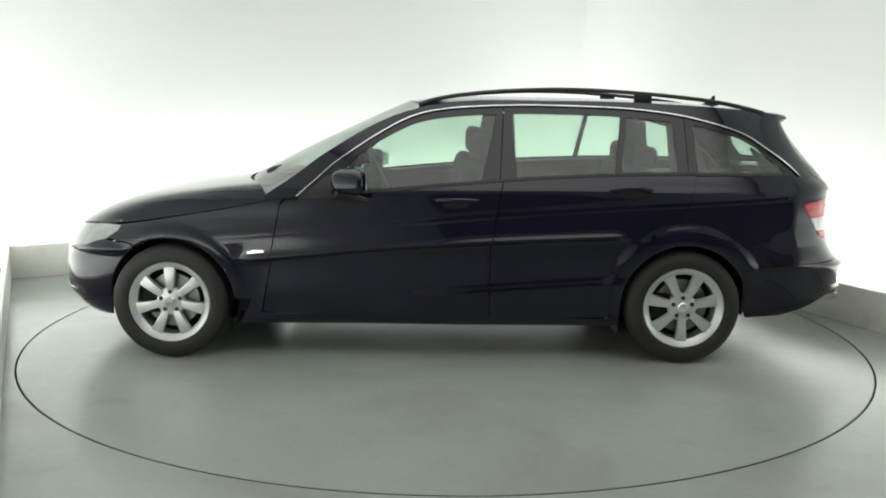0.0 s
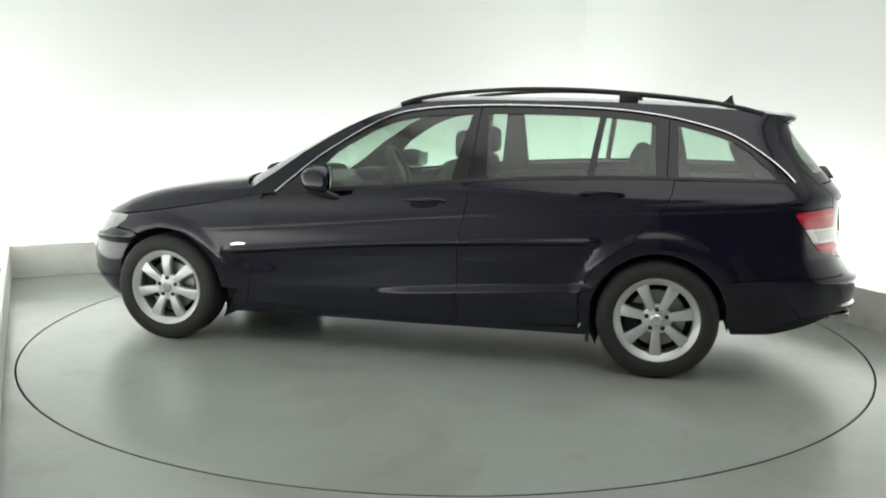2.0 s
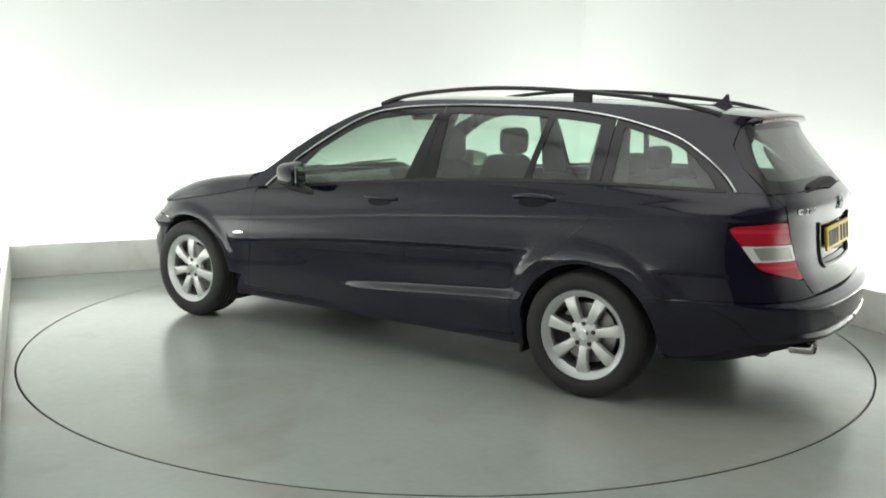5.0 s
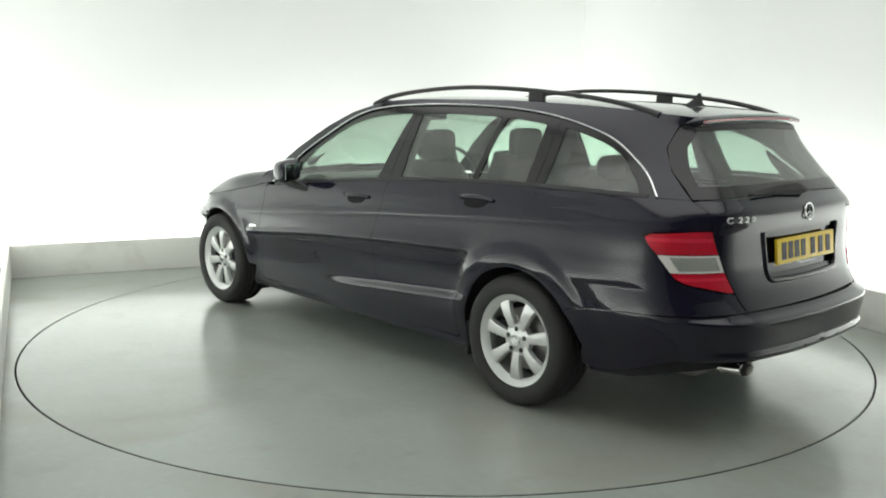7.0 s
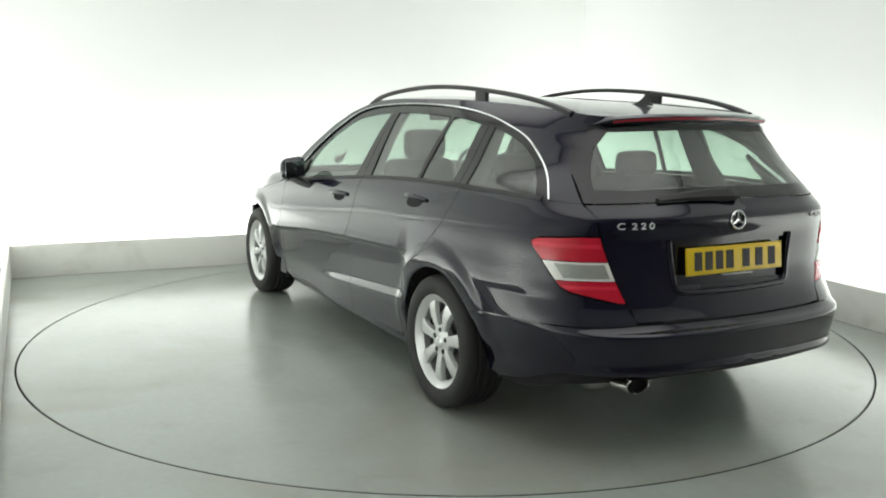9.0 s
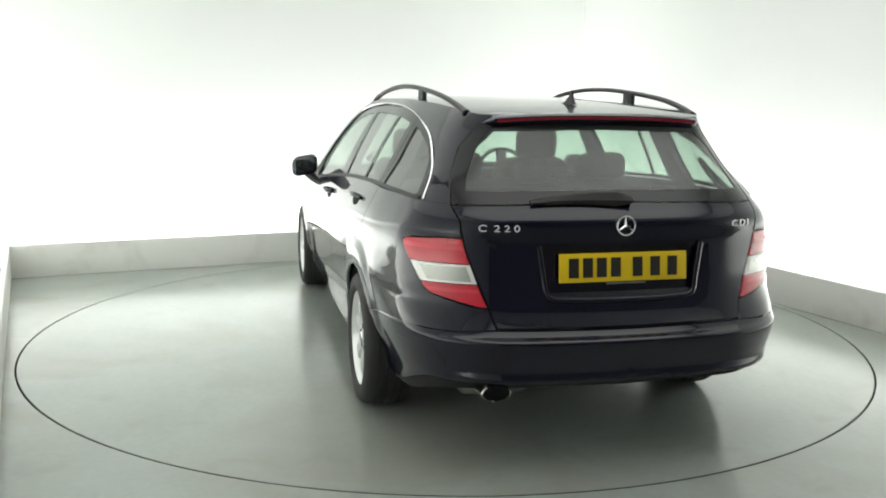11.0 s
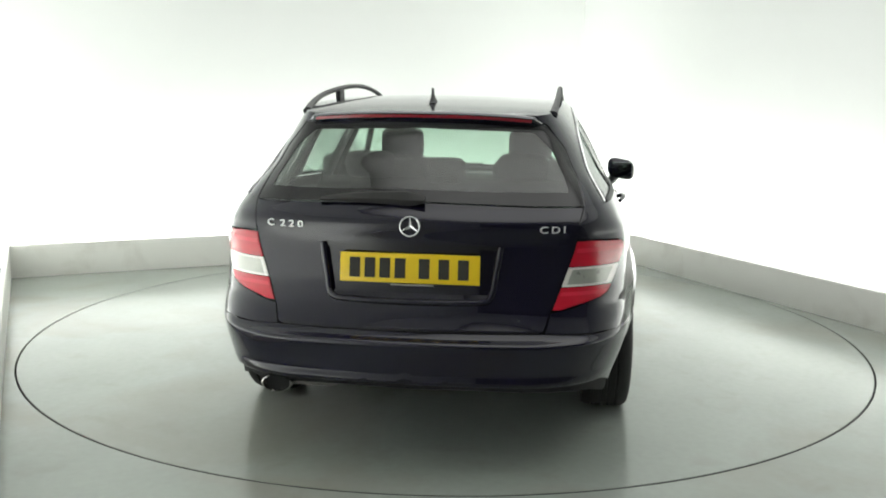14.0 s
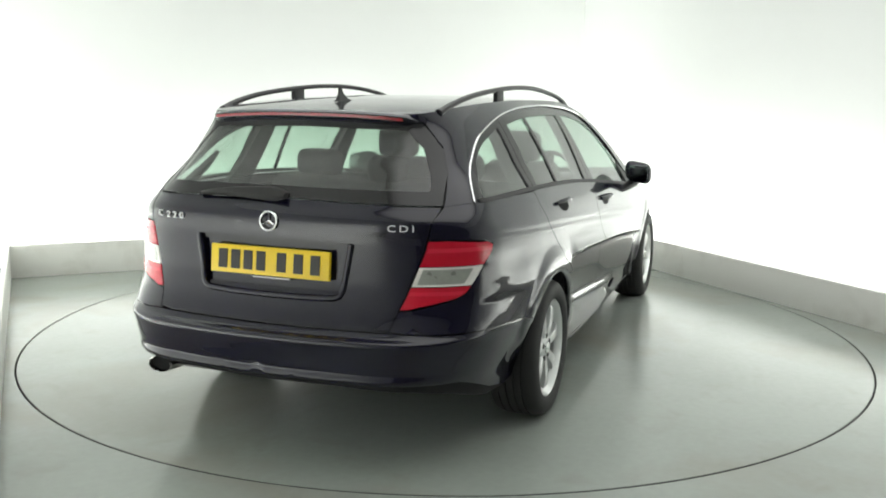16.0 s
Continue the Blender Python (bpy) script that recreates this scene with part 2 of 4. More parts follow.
if sum(f.normal.z for f in bm.faces) < 0:
    bmesh.ops.reverse_faces(bm, faces=bm.faces)
structure("floor", bm, FLOOR, "glossy grey-green painted studio floor", "floor")

# slab below the seam; its near-black colour stands in for shade
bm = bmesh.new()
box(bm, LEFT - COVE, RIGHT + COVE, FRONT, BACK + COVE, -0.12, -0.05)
structure("floor_pit", bm, GROOVE, "pit bottom painted dark as the turntable seam's shade", "floor")


def slab(name, material, label, category, *b, bevel=0.0):
    bm = bmesh.new()
    box(bm, *b, bevel=bevel)
    smooth(bm)
    return structure(name, bm, material, label, category)


slab("wall_back", WALL, "smooth white studio wall washed with light from below", "wall", LEFT - COVE - 0.15, RIGHT + COVE + 0.15, BACK + COVE, BACK + COVE + 0.15, 0, HIGH)
slab("wall_left", WALL, "smooth white studio wall washed with light from below", "wall", LEFT - COVE - 0.15, LEFT - COVE, FRONT, BACK + COVE, 0, HIGH)
slab("wall_right", WALL, "smooth white studio wall washed with light from below", "wall", RIGHT + COVE, RIGHT + COVE + 0.15, FRONT, BACK + COVE, 0, HIGH)
# added unseen wall; its dark tone keeps the car's reflections dark
slab("wall_front", DARKWALL, "plain closing wall added unseen behind the camera, dark for the reflections", "wall", LEFT - COVE - 0.15, RIGHT + COVE + 0.15, FRONT - 0.15, FRONT, 0, HIGH)
slab("ceiling", CEIL, "plain pale studio ceiling", "ceiling", LEFT - COVE - 0.15, RIGHT + COVE + 0.15, FRONT - 0.15, BACK + COVE + 0.15, HIGH, HIGH + 0.1)
# added soft fill panel, out of view, in place of ceiling tubes
slab("ceiling_fill", FILLGLOW, "large soft fill panel added under the ceiling, out of view", "ceiling light", -1.9, 1.9, -4.2, 2.1, HIGH - 0.06, HIGH - 0.004)
slab("plinth_back", PLINTH, "low off-white plinth hiding the wall lights", "plinth", LEFT, RIGHT, BACK, BACK + 0.035, 0, KERB, bevel=0.004)
slab("plinth_left", PLINTH, "low off-white plinth hiding the wall lights", "plinth", LEFT - 0.035, LEFT, FRONT, BACK + 0.035, 0, KERB - 0.003, bevel=0.004)
slab("plinth_right", PLINTH, "low off-white plinth hiding the wall lights", "plinth", RIGHT, RIGHT + 0.035, FRONT, BACK + 0.035, 0, KERB - 0.003, bevel=0.004)

# turntable, flush with the floor
turntable = new("turntable")
tagged(turntable, "round grey-green turntable set flush in the studio floor", "turntable")
bm = bmesh.new()
lathe(bm, [(0.0001, 0), (0.8, 0), (1.6, 0), (RING - 0.005, 0), (RING - 0.005, -0.045), (0.0001, -0.045)], 160, axis="z")
bmesh.ops.recalc_face_normals(bm, faces=bm.faces)
part("deck", bm, FLOOR, turntable)
bm = bmesh.new()
lathe(bm, [(RING - 0.005, -0.002), (RING - 0.002, -0.002), (RING, -0.004), (RING, -0.045), (RING - 0.005, -0.045)], 160, axis="z", closed=True)
bmesh.ops.recalc_face_normals(bm, faces=bm.faces)
part("edge_strip", bm, BLACK, turntable, "dark edge strip of the turntable")

# ---------------- the car's skin ----------------
# Half of the body is one surface skin(u, z): u runs from the middle of the nose along the left flank to the middle of the tail.
WIDTH = curve((0.15, 0.800), (0.20, 0.838), (0.28, 0.852), (0.36, 0.866), (0.46, 0.874), (0.56, 0.884), (0.64, 0.887), (0.70, 0.880), (0.76, 0.869), (0.84, 0.857), (0.90, 0.842), (0.945, 0.819),
              (1.0, 0.790), (1.1, 0.742), (1.2, 0.690), (1.3, 0.630), (1.36, 0.585), (1.42, 0.53))
TAPER = curve((-2.3, 0.16), (-2.0, 0.052), (-1.8, 0.026), (-1.5, 0.006), (-1.2, 0.0), (0.6, 0.0), (1.0, 0.006), (1.4, 0.022), (1.7, 0.065), (2.0, 0.16), (2.2, 0.3))
TAIL = curve((0.15, -2.26), (0.24, -2.35), (0.335, -2.402), (0.356, -2.429), (0.366, -2.429), (0.386, -2.4205), (0.44, -2.428), (0.503, -2.436), (0.511, -2.430), (0.522, -2.405), (0.56, -2.372), (0.60, -2.348), (0.64, -2.334), (0.72, -2.318), (0.85, -2.312), (0.93, -2.318), (0.985, -2.275),
             (1.1, -2.175), (1.2, -2.09), (1.29, -2.035), (1.36, -2.03))
NOSE = curve((0.15, 1.98), (0.22, 2.08), (0.32, 2.145), (0.45, 2.155), (0.55, 2.13), (0.62, 2.09), (0.70, 2.02), (0.80, 1.9))
LOWCREASE = curve((-1.2, 0.685), (-0.8, 0.667), (-0.3, 0.641), (0.25, 0.603), (0.83, 0.545), (1.1, 0.52))
TOPCREASE = curve((-2.0, 0.885), (-1.68, 0.86), (-1.17, 0.829), (-0.32, 0.768), (0.8, 0.665), (1.6, 0.60))
SILLRIDGE = curve((-1.0, 0.41), (-0.35, 0.36), (0.0, 0.33), (0.8, 0.27))
AXLE, AXZ, TYRE = 1.387, 0.288, 0.308


def step(a, b, t):
    t = min(1, max(0, (t - a) / (b - a)))
    return t * t * (3 - 2 * t)


def side_y(x, z):
    y = WIDTH(z) - TAPER(x) * (1 if z < 0.95 else 1 + (z - 0.95) * 0.6)
    # crease along the doors: the flank falls in below it
    on = step(-1.11, -0.99, x) * (1 - step(0.90, 1.04, x))
    zc, zs = LOWCREASE(x), SILLRIDGE(x)
    if z < zc:
        y += on * 0.016 * (1 - step(0, 0.032, zc - z))
        y -= on * 0.016 * step(0, 0.032, zc - z) * (1 - step(0.35, -0.15, x) * step(0, 0.05, zs + 0.05 - z))
    else:
        y += on * (0.010 * max(0, 1 - (z - zc) / 0.10) ** 2 + 0.006 * max(0, 1 - (z - zc) / 0.030) ** 2)
    if z > 0.96:           # the cabin narrows towards the tail
        y -= 0.048 * step(0.96, 1.14, z) * step(-0.9, -2.0, x)
    zt = TOPCREASE(x)
    y -= 0.0026 * math.exp(-((z - zt) / 0.007) ** 2) * step(-2.15, -2.0, x) * (1 - step(0.9, 1.3, x))
    if z > zt:
        y -= 0.005 * step(0, 0.05, z - zt) * (1 - step(0.07, 0.17, z - zt)) * step(-2.1, -1.9, x) * (1 - step(1.2, 1.7, x))
    # bumper edge round the tail
    if x < -1.7 and z > 0.512:
        y -= 0.021 * min(1, (z - 0.512) / 0.11) * (1 - step(0.11, 0.34, z - 0.512)) * step(-1.70, -1.98, x)
    # the flank draws in low down behind the rear wheel
    if x < -1.45 and z < 0.505:
        y -= 0.036 * step(-1.45, -1.80, x) * (1 - step(0.28, 0.505, z))
    # flared wheel arches
    for xa, r0 in ((AXLE, 0.376), (-AXLE, 0.408)):
        r = math.hypot(x - xa, z - AXZ)
        if r < 0.6 and z > 0.15:
            y += (0.013 * (1 - step(r0, r0 + 0.06, r)) - 0.006 * (1 - step(0.340, 0.362, r))) * step(0.22, 0.46, z)
    return y


YA = 0.42          # where the corner's rounding ends across the car


def ends(z):
    xr = TAIL(z) + 0.030 + 0.325
    xf = NOSE(z) - 0.05 - 0.46
    return xr, xf


def bezier(a, b, c, d, t):
    q = 1 - t
    return a * q ** 3 + 3 * b * q * q * t + 3 * c * q * t * t + d * t ** 3


def corner(z, front):
    """Four control points (x, y) of a rounded corner, tangent to flank and end."""
    xr, xf = ends(z)
    x0, r, k, e, bow = (xf, 0.46, 1, NOSE(z), 0.05) if front else (xr, 0.325, -1, TAIL(z), 0.030)
    y0 = side_y(x0, z)
    slope = (side_y(x0, z) - side_y(x0 - k * 0.02, z)) / 0.02
    xb = e - k * bow
    p1 = (x0 + k * r * 0.58, y0 + slope * r * 0.58)
    p2 = (xb - k * 2 * bow / YA * (y0 - YA) * 0.50, YA + (y0 - YA) * 0.50)
    return (x0, y0), p1, p2, (xb, YA)


def on_corner(z, front, t):
    a, b, c, d = corner(z, front)
    return Vector((bezier(a[0], b[0], c[0], d[0], t), bezier(a[1], b[1], c[1], d[1], t), z))


def corner_t(z, front, axis, value):
    a, b, c, d = corner(z, front)
    lo, hi = 0.0, 1.0
    up = d[axis] > a[axis]
    for _ in range(22):
        m = (lo + hi) / 2
        if (bezier(a[axis], b[axis], c[axis], d[axis], m) < value) == up:
            lo = m
        else:
            hi = m
    return (lo + hi) / 2


def skin(u, z):
    xr, xf = ends(z)
    if u <= -2.3:                       # nose
        y = YA * (2.8 + u) / 0.5
        return Vector((NOSE(z) - 0.05 * (y / YA) ** 2, y, z))
    if u < -1.7:
        return on_corner(z, True, (-1.7 - u) / 0.6)
    if u < -1.3:
        x = 1.3 + (xf - 1.3) * (-1.3 - u) / 0.4
        return Vector((x, side_y(x, z), z))
    if u <= 1.6:
        return Vector((-u, side_y(-u, z), z))
    if u <= 2.0:
        x = -1.6 + (xr + 1.6) * (u - 1.6) / 0.4
        return Vector((x, side_y(x, z), z))
    if u < 2.5:
        return on_corner(z, False, (u - 2.0) / 0.5)
    y = YA * (3.0 - u) / 0.5
    return Vector((TAIL(z) + 0.030 * (y / YA) ** 2, y, z))


def ux(x, z):
    """u of the flank at x."""
    xr, xf = ends(z)
    if x > xf:
        return -1.7 - 0.6 * corner_t(z, True, 0, x)
    if x > 1.3:
        return -1.3 - 0.4 * (x - 1.3) / (xf - 1.3)
    if x >= -1.6:
        return -x
    if x >= xr:
        return 1.6 + 0.4 * (x + 1.6) / (xr + 1.6)
    return 2.0 + 0.5 * corner_t(z, False, 0, x)


def uy(y, z):
    """u of the tail at y."""
    return 3.0 - 0.5 * y / YA if y <= YA else 2.0 + 0.5 * corner_t(z, False, 1, y)


def uyf(y, z):
    """u of the nose at y."""
    return -2.8 + 0.5 * y / YA if y <= YA else -1.7 - 0.6 * corner_t(z, True, 1, y)


def skin_normal(u, z, fn=None):
    fn = fn or skin
    h = 0.006
    n = (fn(u + h, z) - fn(u - h, z)).cross(fn(u, z + h) - fn(u, z - h))
    return n.normalized() if n.length > 1e-12 else Vector((0, 1, 0))


def dense(poly, most=0.03, closed=True):
    out = []
    n = len(poly)
    for i in range(n if closed else n - 1):
        a, b = poly[i], poly[(i + 1) % n]
        k = max(1, math.ceil(math.hypot(b[0] - a[0], b[1] - a[1]) / most))
        out += [(a[0] + (b[0] - a[0]) * j / k, a[1] + (b[1] - a[1]) * j / k) for j in range(k)]
    return out if closed else out + [poly[-1]]


def shrink(poly, d):
    n = len(poly)
    area = sum(poly[i][0] * poly[(i + 1) % n][1] - poly[(i + 1) % n][0] * poly[i][1] for i in range(n))
    if area < 0:
        poly = poly[::-1]
    out = []
    for i in range(n):
        a, p, b = Vector(poly[i - 1]), Vector(poly[i]), Vector(poly[(i + 1) % n])
        e, f = (p - a), (b - p)
        if e.length < 1e-7 or f.length < 1e-7:
            out.append(tuple(p))
            continue
        e.normalize(), f.normalize()
        m = Vector((-e.y - f.y, e.x + f.x))
        if m.length < 1e-4:
            out.append(tuple(p))
            continue
        m.normalize()
        k = max(0.4, m.dot(Vector((-f.y, f.x))))
        out.append(tuple(p + m * (d / k)))
    return out


def within(p, loops):
    """Is p inside an odd number of the loops?"""
    odd = False
    for loop in loops:
        for (ax, ay), (bx, by) in zip(loop, loop[1:] + loop[:1]):
            if (ay > p[1]) != (by > p[1]) and p[0] < (bx - ax) * (p[1] - ay) / (by - ay) + ax:
                odd = not odd
    return odd


CENTRES = (3.0, -2.8)
# rows of the net laid along the pressed edges of the bodywork
CREASES = ([(lambda u, d=d: LOWCREASE(-u) - d, -1.05, 1.17) for d in (-0.075, -0.055, -0.038, -0.025, -0.017, -0.010, -0.005, 0.0, 0.008, 0.016, 0.024, 0.032, 0.044)]
           + [(lambda u, d=d: TOPCREASE(-u) + d, -1.5, 1.95) for d in (-0.02, -0.011, -0.005, 0.0, 0.005, 0.011, 0.02, 0.035, 0.052)]
           + [(lambda u, d=d: SILLRIDGE(-u) + d, -0.3, 1.02) for d in (-0.012, 0.0, 0.012, 0.025, 0.038, 0.05, 0.062)]
           + [(lambda u, z=z: z, 1.72, 2.985) for z in (0.492, 0.500, 0.5055, 0.511, 0.5165, 0.522, 0.5285, 0.535)])


def panel(name, poly, material, parent, side=1, off=0.0, lip=0.012, gap=0.0030, label="", du=0.04, dz=0.02, both=False, m=None, holes=()):
    """A sheet of the skin inside an outline in (u, z), with a folded-in lip round its edge. both: it crosses the car's centre line."""
    raw = dense(poly)
    loop = shrink(raw, gap) if gap else list(raw)
    if both:
        loop = [(min(CENTRES, key=lambda c: abs(c - q[0])), q[1]) if min(abs(q[0] - c) for c in CENTRES) < 0.004 else q for q in loop]
    loops = [loop] + [dense(h) for h in holes]
    pts, edges = [], []
    for lp in loops:
        k = len(pts)
        pts += lp
        edges += [(k + i, k + (i + 1) % len(lp)) for i in range(len(lp))]
    us, zs = [p[0] for p in loop], [p[1] for p in loop]
    bound = np.array(pts)
    rows = []
    for line, u0, u1 in CREASES:
        lo, hi = max(u0, min(us)), min(u1, max(us))
        last = None
        if hi > lo:
            n = math.ceil((hi - lo) / 0.03)
            for k in range(n + 1):
                u = lo + (hi - lo) * k / n
                p = (u, line(u))
                if np.min(np.abs(bound[:, 0] - p[0]) + np.abs(bound[:, 1] - p[1])) > 0.005 and within(p, loops):
                    pts.append(p)
                    rows.append(p)
                    if last is not None:
                        edges.append((last, len(pts) - 1))
                    last = len(pts) - 1
                else:
                    last = None
    crease = np.array(rows) if rows else np.full((1, 2), 99.0)
    for i in range(math.floor(min(us) / du), math.ceil(max(us) / du) + 1):
        for j in range(math.floor(min(zs) / dz), math.ceil(max(zs) / dz) + 1):
            p = (i * du, j * dz)
            if (np.min(np.abs(bound[:, 0] - p[0]) + np.abs(bound[:, 1] - p[1])) > 0.014
                    and np.min(np.abs(crease[:, 0] - p[0]) * 0.25 + np.abs(crease[:, 1] - p[1])) > 0.009 and within(p, loops)):
                pts.append(p)
    got = delaunay_2d_cdt([Vector(p) for p in pts], edges, [], 0, 1e-6)
    flat = [(v.x, v.y) for v in got[0]]
    faces = []
    for f in got[2]:
        c = (sum(flat[i][0] for i in f) / 3, sum(flat[i][1] for i in f) / 3)
        if within(c, loops):
            (x0, y0), (x1, y1), (x2, y2) = [flat[i] for i in f]
            faces.append(list(f) if (x1 - x0) * (y2 - y0) - (x2 - x0) * (y1 - y0) > 0 else list(f)[::-1])
    nor = [skin_normal(*p) for p in flat]
    verts = [skin(*p) + n * off for p, n in zip(flat, nor)]
    if both:
        for k, p in enumerate(flat):
            if min(abs(p[0] - c) for c in CENTRES) < 1e-5:
                nor[k].y = 0
                nor[k].normalize()
                verts[k].y = 0
    if lip:
        have = {(a, b) for f in faces for a, b in zip(f, f[1:] + f[:1])}
        inner = {}
        for a, b in [e for e in have if (e[1], e[0]) not in have]:
            if both and all(min(abs(flat[k][0] - c) for c in CENTRES) < 1e-5 for k in (a, b)):
                continue
            for k in (a, b):
                if k not in inner:
                    inner[k] = len(verts)
                    verts.append(verts[k] - nor[k] * lip), nor.append(nor[k])
            faces.append([b, a, inner[a], inner[b]])
    flip = Vector((1, -1, 1))
    V, Q, F = (verts, nor, faces) if side > 0 else ([v * flip for v in verts], [n * flip for n in nor], [f[::-1] for f in faces])
    if both:
        k = len(V)
        V, Q, F = V + [v * flip for v in V], Q + [n * flip for n in Q], F + [[i + k for i in f[::-1]] for f in F]
    me = bpy.data.meshes.new(name)
    me.from_pydata(V, [], F)
    me.polygons.foreach_set("use_smooth", [True] * len(me.polygons))
    me.normals_split_custom_set_from_vertices([tuple(n) for n in Q])
    me.materials.append(material)
    ob = new(name, me)
    ob.parent = parent
    ob.matrix_basis = m if m is not None else SHIFT
    if label:
        ob["label"] = label
    return ob


SHIFT = pose(OX, OY, 0)
car = new("car")
tagged(car, "blue-black estate car with roof rails and silver alloy wheels", "car")


def side(pts):
    return [(ux(x, z), z) for x, z in dense(pts, 0.04, False)]


def tail(pts):
    return [(uy(y, z), z) for y, z in dense(pts, 0.04, False)]


def arch(xa, r, a0, a1, n=18):
    return [(xa + r * math.cos(radians(a0 + (a1 - a0) * k / n)), AXZ + r * math.sin(radians(a0 + (a1 - a0) * k / n))) for k in range(n + 1)]


ARCH = 0.345
SILL = 0.158
# outline of the side windows, with the bright strip along its top
CHROMELINE = [(0.70, 0.868), (0.60, 0.955), (0.48, 1.06), (0.24, 1.218), (0.07, 1.300), (-0.10, 1.334), (-0.30, 1.350), (-0.60, 1.358), (-1.05, 1.348),
              (-1.36, 1.316), (-1.60, 1.262), (-1.74, 1.212), (-1.87, 1.130), (-1.96, 1.060), (-2.02, 0.998)]
BELT = curve((-2.1, 0.995), (-1.4, 1.000), (-0.8, 0.982), (-0.3, 0.948), (0.35, 0.886), (0.75, 0.845))
FENDER = curve((0.6, 0.878), (0.75, 0.862), (1.0, 0.812), (1.25, 0.768), (1.5, 0.726), (1.7, 0.694), (1.95, 0.645), (2.1, 0.60))
ROOFEDGE = curve((-2.05, 1.318), (-1.8, 1.345), (-1.4, 1.372), (-0.9, 1.386), (-0.4, 1.386), (-0.1, 1.372), (0.1, 1.335))
chrome_fine = [(p.x, p.y) for p in spline([(x, z, 0) for x, z in CHROMELINE], 4)]


def belt_run(x0, x1, n=12, up=0.0):
    return [(x0 + (x1 - x0) * k / n, BELT(x0 + (x1 - x0) * k / n) + up) for k in range(n + 1)]


LAMP_IN = lambda z: 2.407 + (2.320 - 2.407) * (z - 0.617) / 0.255
LAMP_OUT = curve((0.612, 2.405), (0.625, 2.36), (0.643, 2.284), (0.660, 2.215), (0.677, 2.182), (0.703, 2.163), (0.775, 2.113), (0.850, 2.064), (0.862, 2.10), (0.8725, 2.28))


def lamp_slice(z0, z1):
    zz = [z0 + (z1 - z0) * k / 8 for k in range(9)]
    return [(LAMP_IN(z), z) for z in zz] + [(min(LAMP_OUT(z), LAMP_IN(z) - 0.004), z) for z in reversed(zz)]


NOSETOP = lambda y: 0.652 + 0.058 * (abs(y) / 0.80) ** 2.2
REARDOOR_BACK = [(-1.44, 0.99), (-1.43, 0.93), (-1.385, 0.83), (-1.28, 0.735)]
for s in (1, -1):
    # bumpers, wings, doors, quarter panels, sills
    fa = arch(AXLE, ARCH, 15, 108)
    panel("front_wing", side([(0.955, 0.30), (0.90, 0.225), (0.845, 0.50), (0.79, 0.82), (0.775, FENDER(0.775))] + [(x, FENDER(x)) for x in (0.9, 1.1, 1.3, 1.5, 1.60, 1.65)]
          + [(1.672, 0.665), (1.735, 0.624), (1.60, 0.605)] + arch(AXLE, ARCH, 60, 177, 22)), PAINT, car, s, du=0.02, dz=0.014)
    panel("front_door", side([(0.896, 0.228), (0.845, 0.50), (0.79, 0.82), (0.76, 0.848)] + belt_run(0.70, -0.40) + [(-0.335, 0.60), (-0.338, 0.205)]), PAINT, car, s)
    panel("rear_door", side([(-0.338, 0.205), (-0.335, 0.60)] + [(-0.40, BELT(-0.4))] + belt_run(-0.45, -1.44) + REARDOOR_BACK[1:]
          + arch(-AXLE, ARCH + 0.065, 70, 12, 10) + [(-0.985, 0.33), (-0.99, 0.225)]), PAINT, car, s, du=0.025, dz=0.015)
    panel("sill", side([(0.955, 0.30), (0.90, 0.225), (-0.99, 0.215), (-1.035, 0.30), (-1.05, SILL + 0.015), (1.02, SILL)]), PAINT, car, s)

    panel("quarter_panel", side([(-1.44, 0.995)] + REARDOOR_BACK[1:] + arch(-AXLE, ARCH + 0.065, 70, 12, 10) + [(-0.99, 0.24), (-1.045, 0.24)] + arch(-AXLE, ARCH, 8, 147, 22)
          + [(-1.70, 0.500), (-1.80, 0.515), (-1.98, 0.528)]) + tail([(0.74, 0.534), (0.62, 0.538), (0.505, 0.545)]) + [(2.410, 0.612), (2.345, 0.622), (2.284, 0.638), (2.215, 0.655), (2.178, 0.674), (2.158, 0.703), (2.108, 0.775), (2.058, 0.852), (2.095, 0.865), (2.20, 0.872), (2.318, 0.877)]
          + tail([(0.622, 0.94), (0.640, 0.993)]) + side([(-2.06, 0.997), (-1.9, 0.997), (-1.7, 0.998)]), PAINT, car, s, gap=0.0015, du=0.02, dz=0.014)
    panel("side_frame", side([(0.86, 0.876), (0.72, 0.972), (0.57, 1.085), (0.35, 1.222), (0.17, 1.306), (0.02, 1.348)] + [(x, ROOFEDGE(x)) for x in (-0.15, -0.4, -0.7, -1.0, -1.3, -1.6, -1.80, -1.92, -2.0)])
          + [(uy(0.485, 1.292), 1.292), (uy(0.560, 1.2), 1.2), (uy(0.608, 1.1), 1.1), (uy(0.640, 0.993), 0.993)] + side([(-2.06, 0.997)] + chrome_fine[::-1] + [(0.78, 0.860), (0.855, 0.846)]), PAINT, car, s, gap=0)
    # bright strip over the side windows
    strip = [skin(ux(x, z), z) + skin_normal(ux(x, z), z) * 0.004 for x, z in chrome_fine]
    bm = bmesh.new()
    tube(bm, [(p.x, p.y * s, p.z) for p in strip], 0.0045, 6)
    part("window_trim_strip", smooth(bm), CHROME, car, "bright metal strip over the side windows", SHIFT)

    # side windows: black frames with panes in them
    def top_run(x0, x1, down):
        pts = [(x, z - down) for x, z in chrome_fine if min(x0, x1) < x < max(x0, x1)]
        return sorted(pts, key=lambda p: -p[0] if x1 < x0 else p[0])

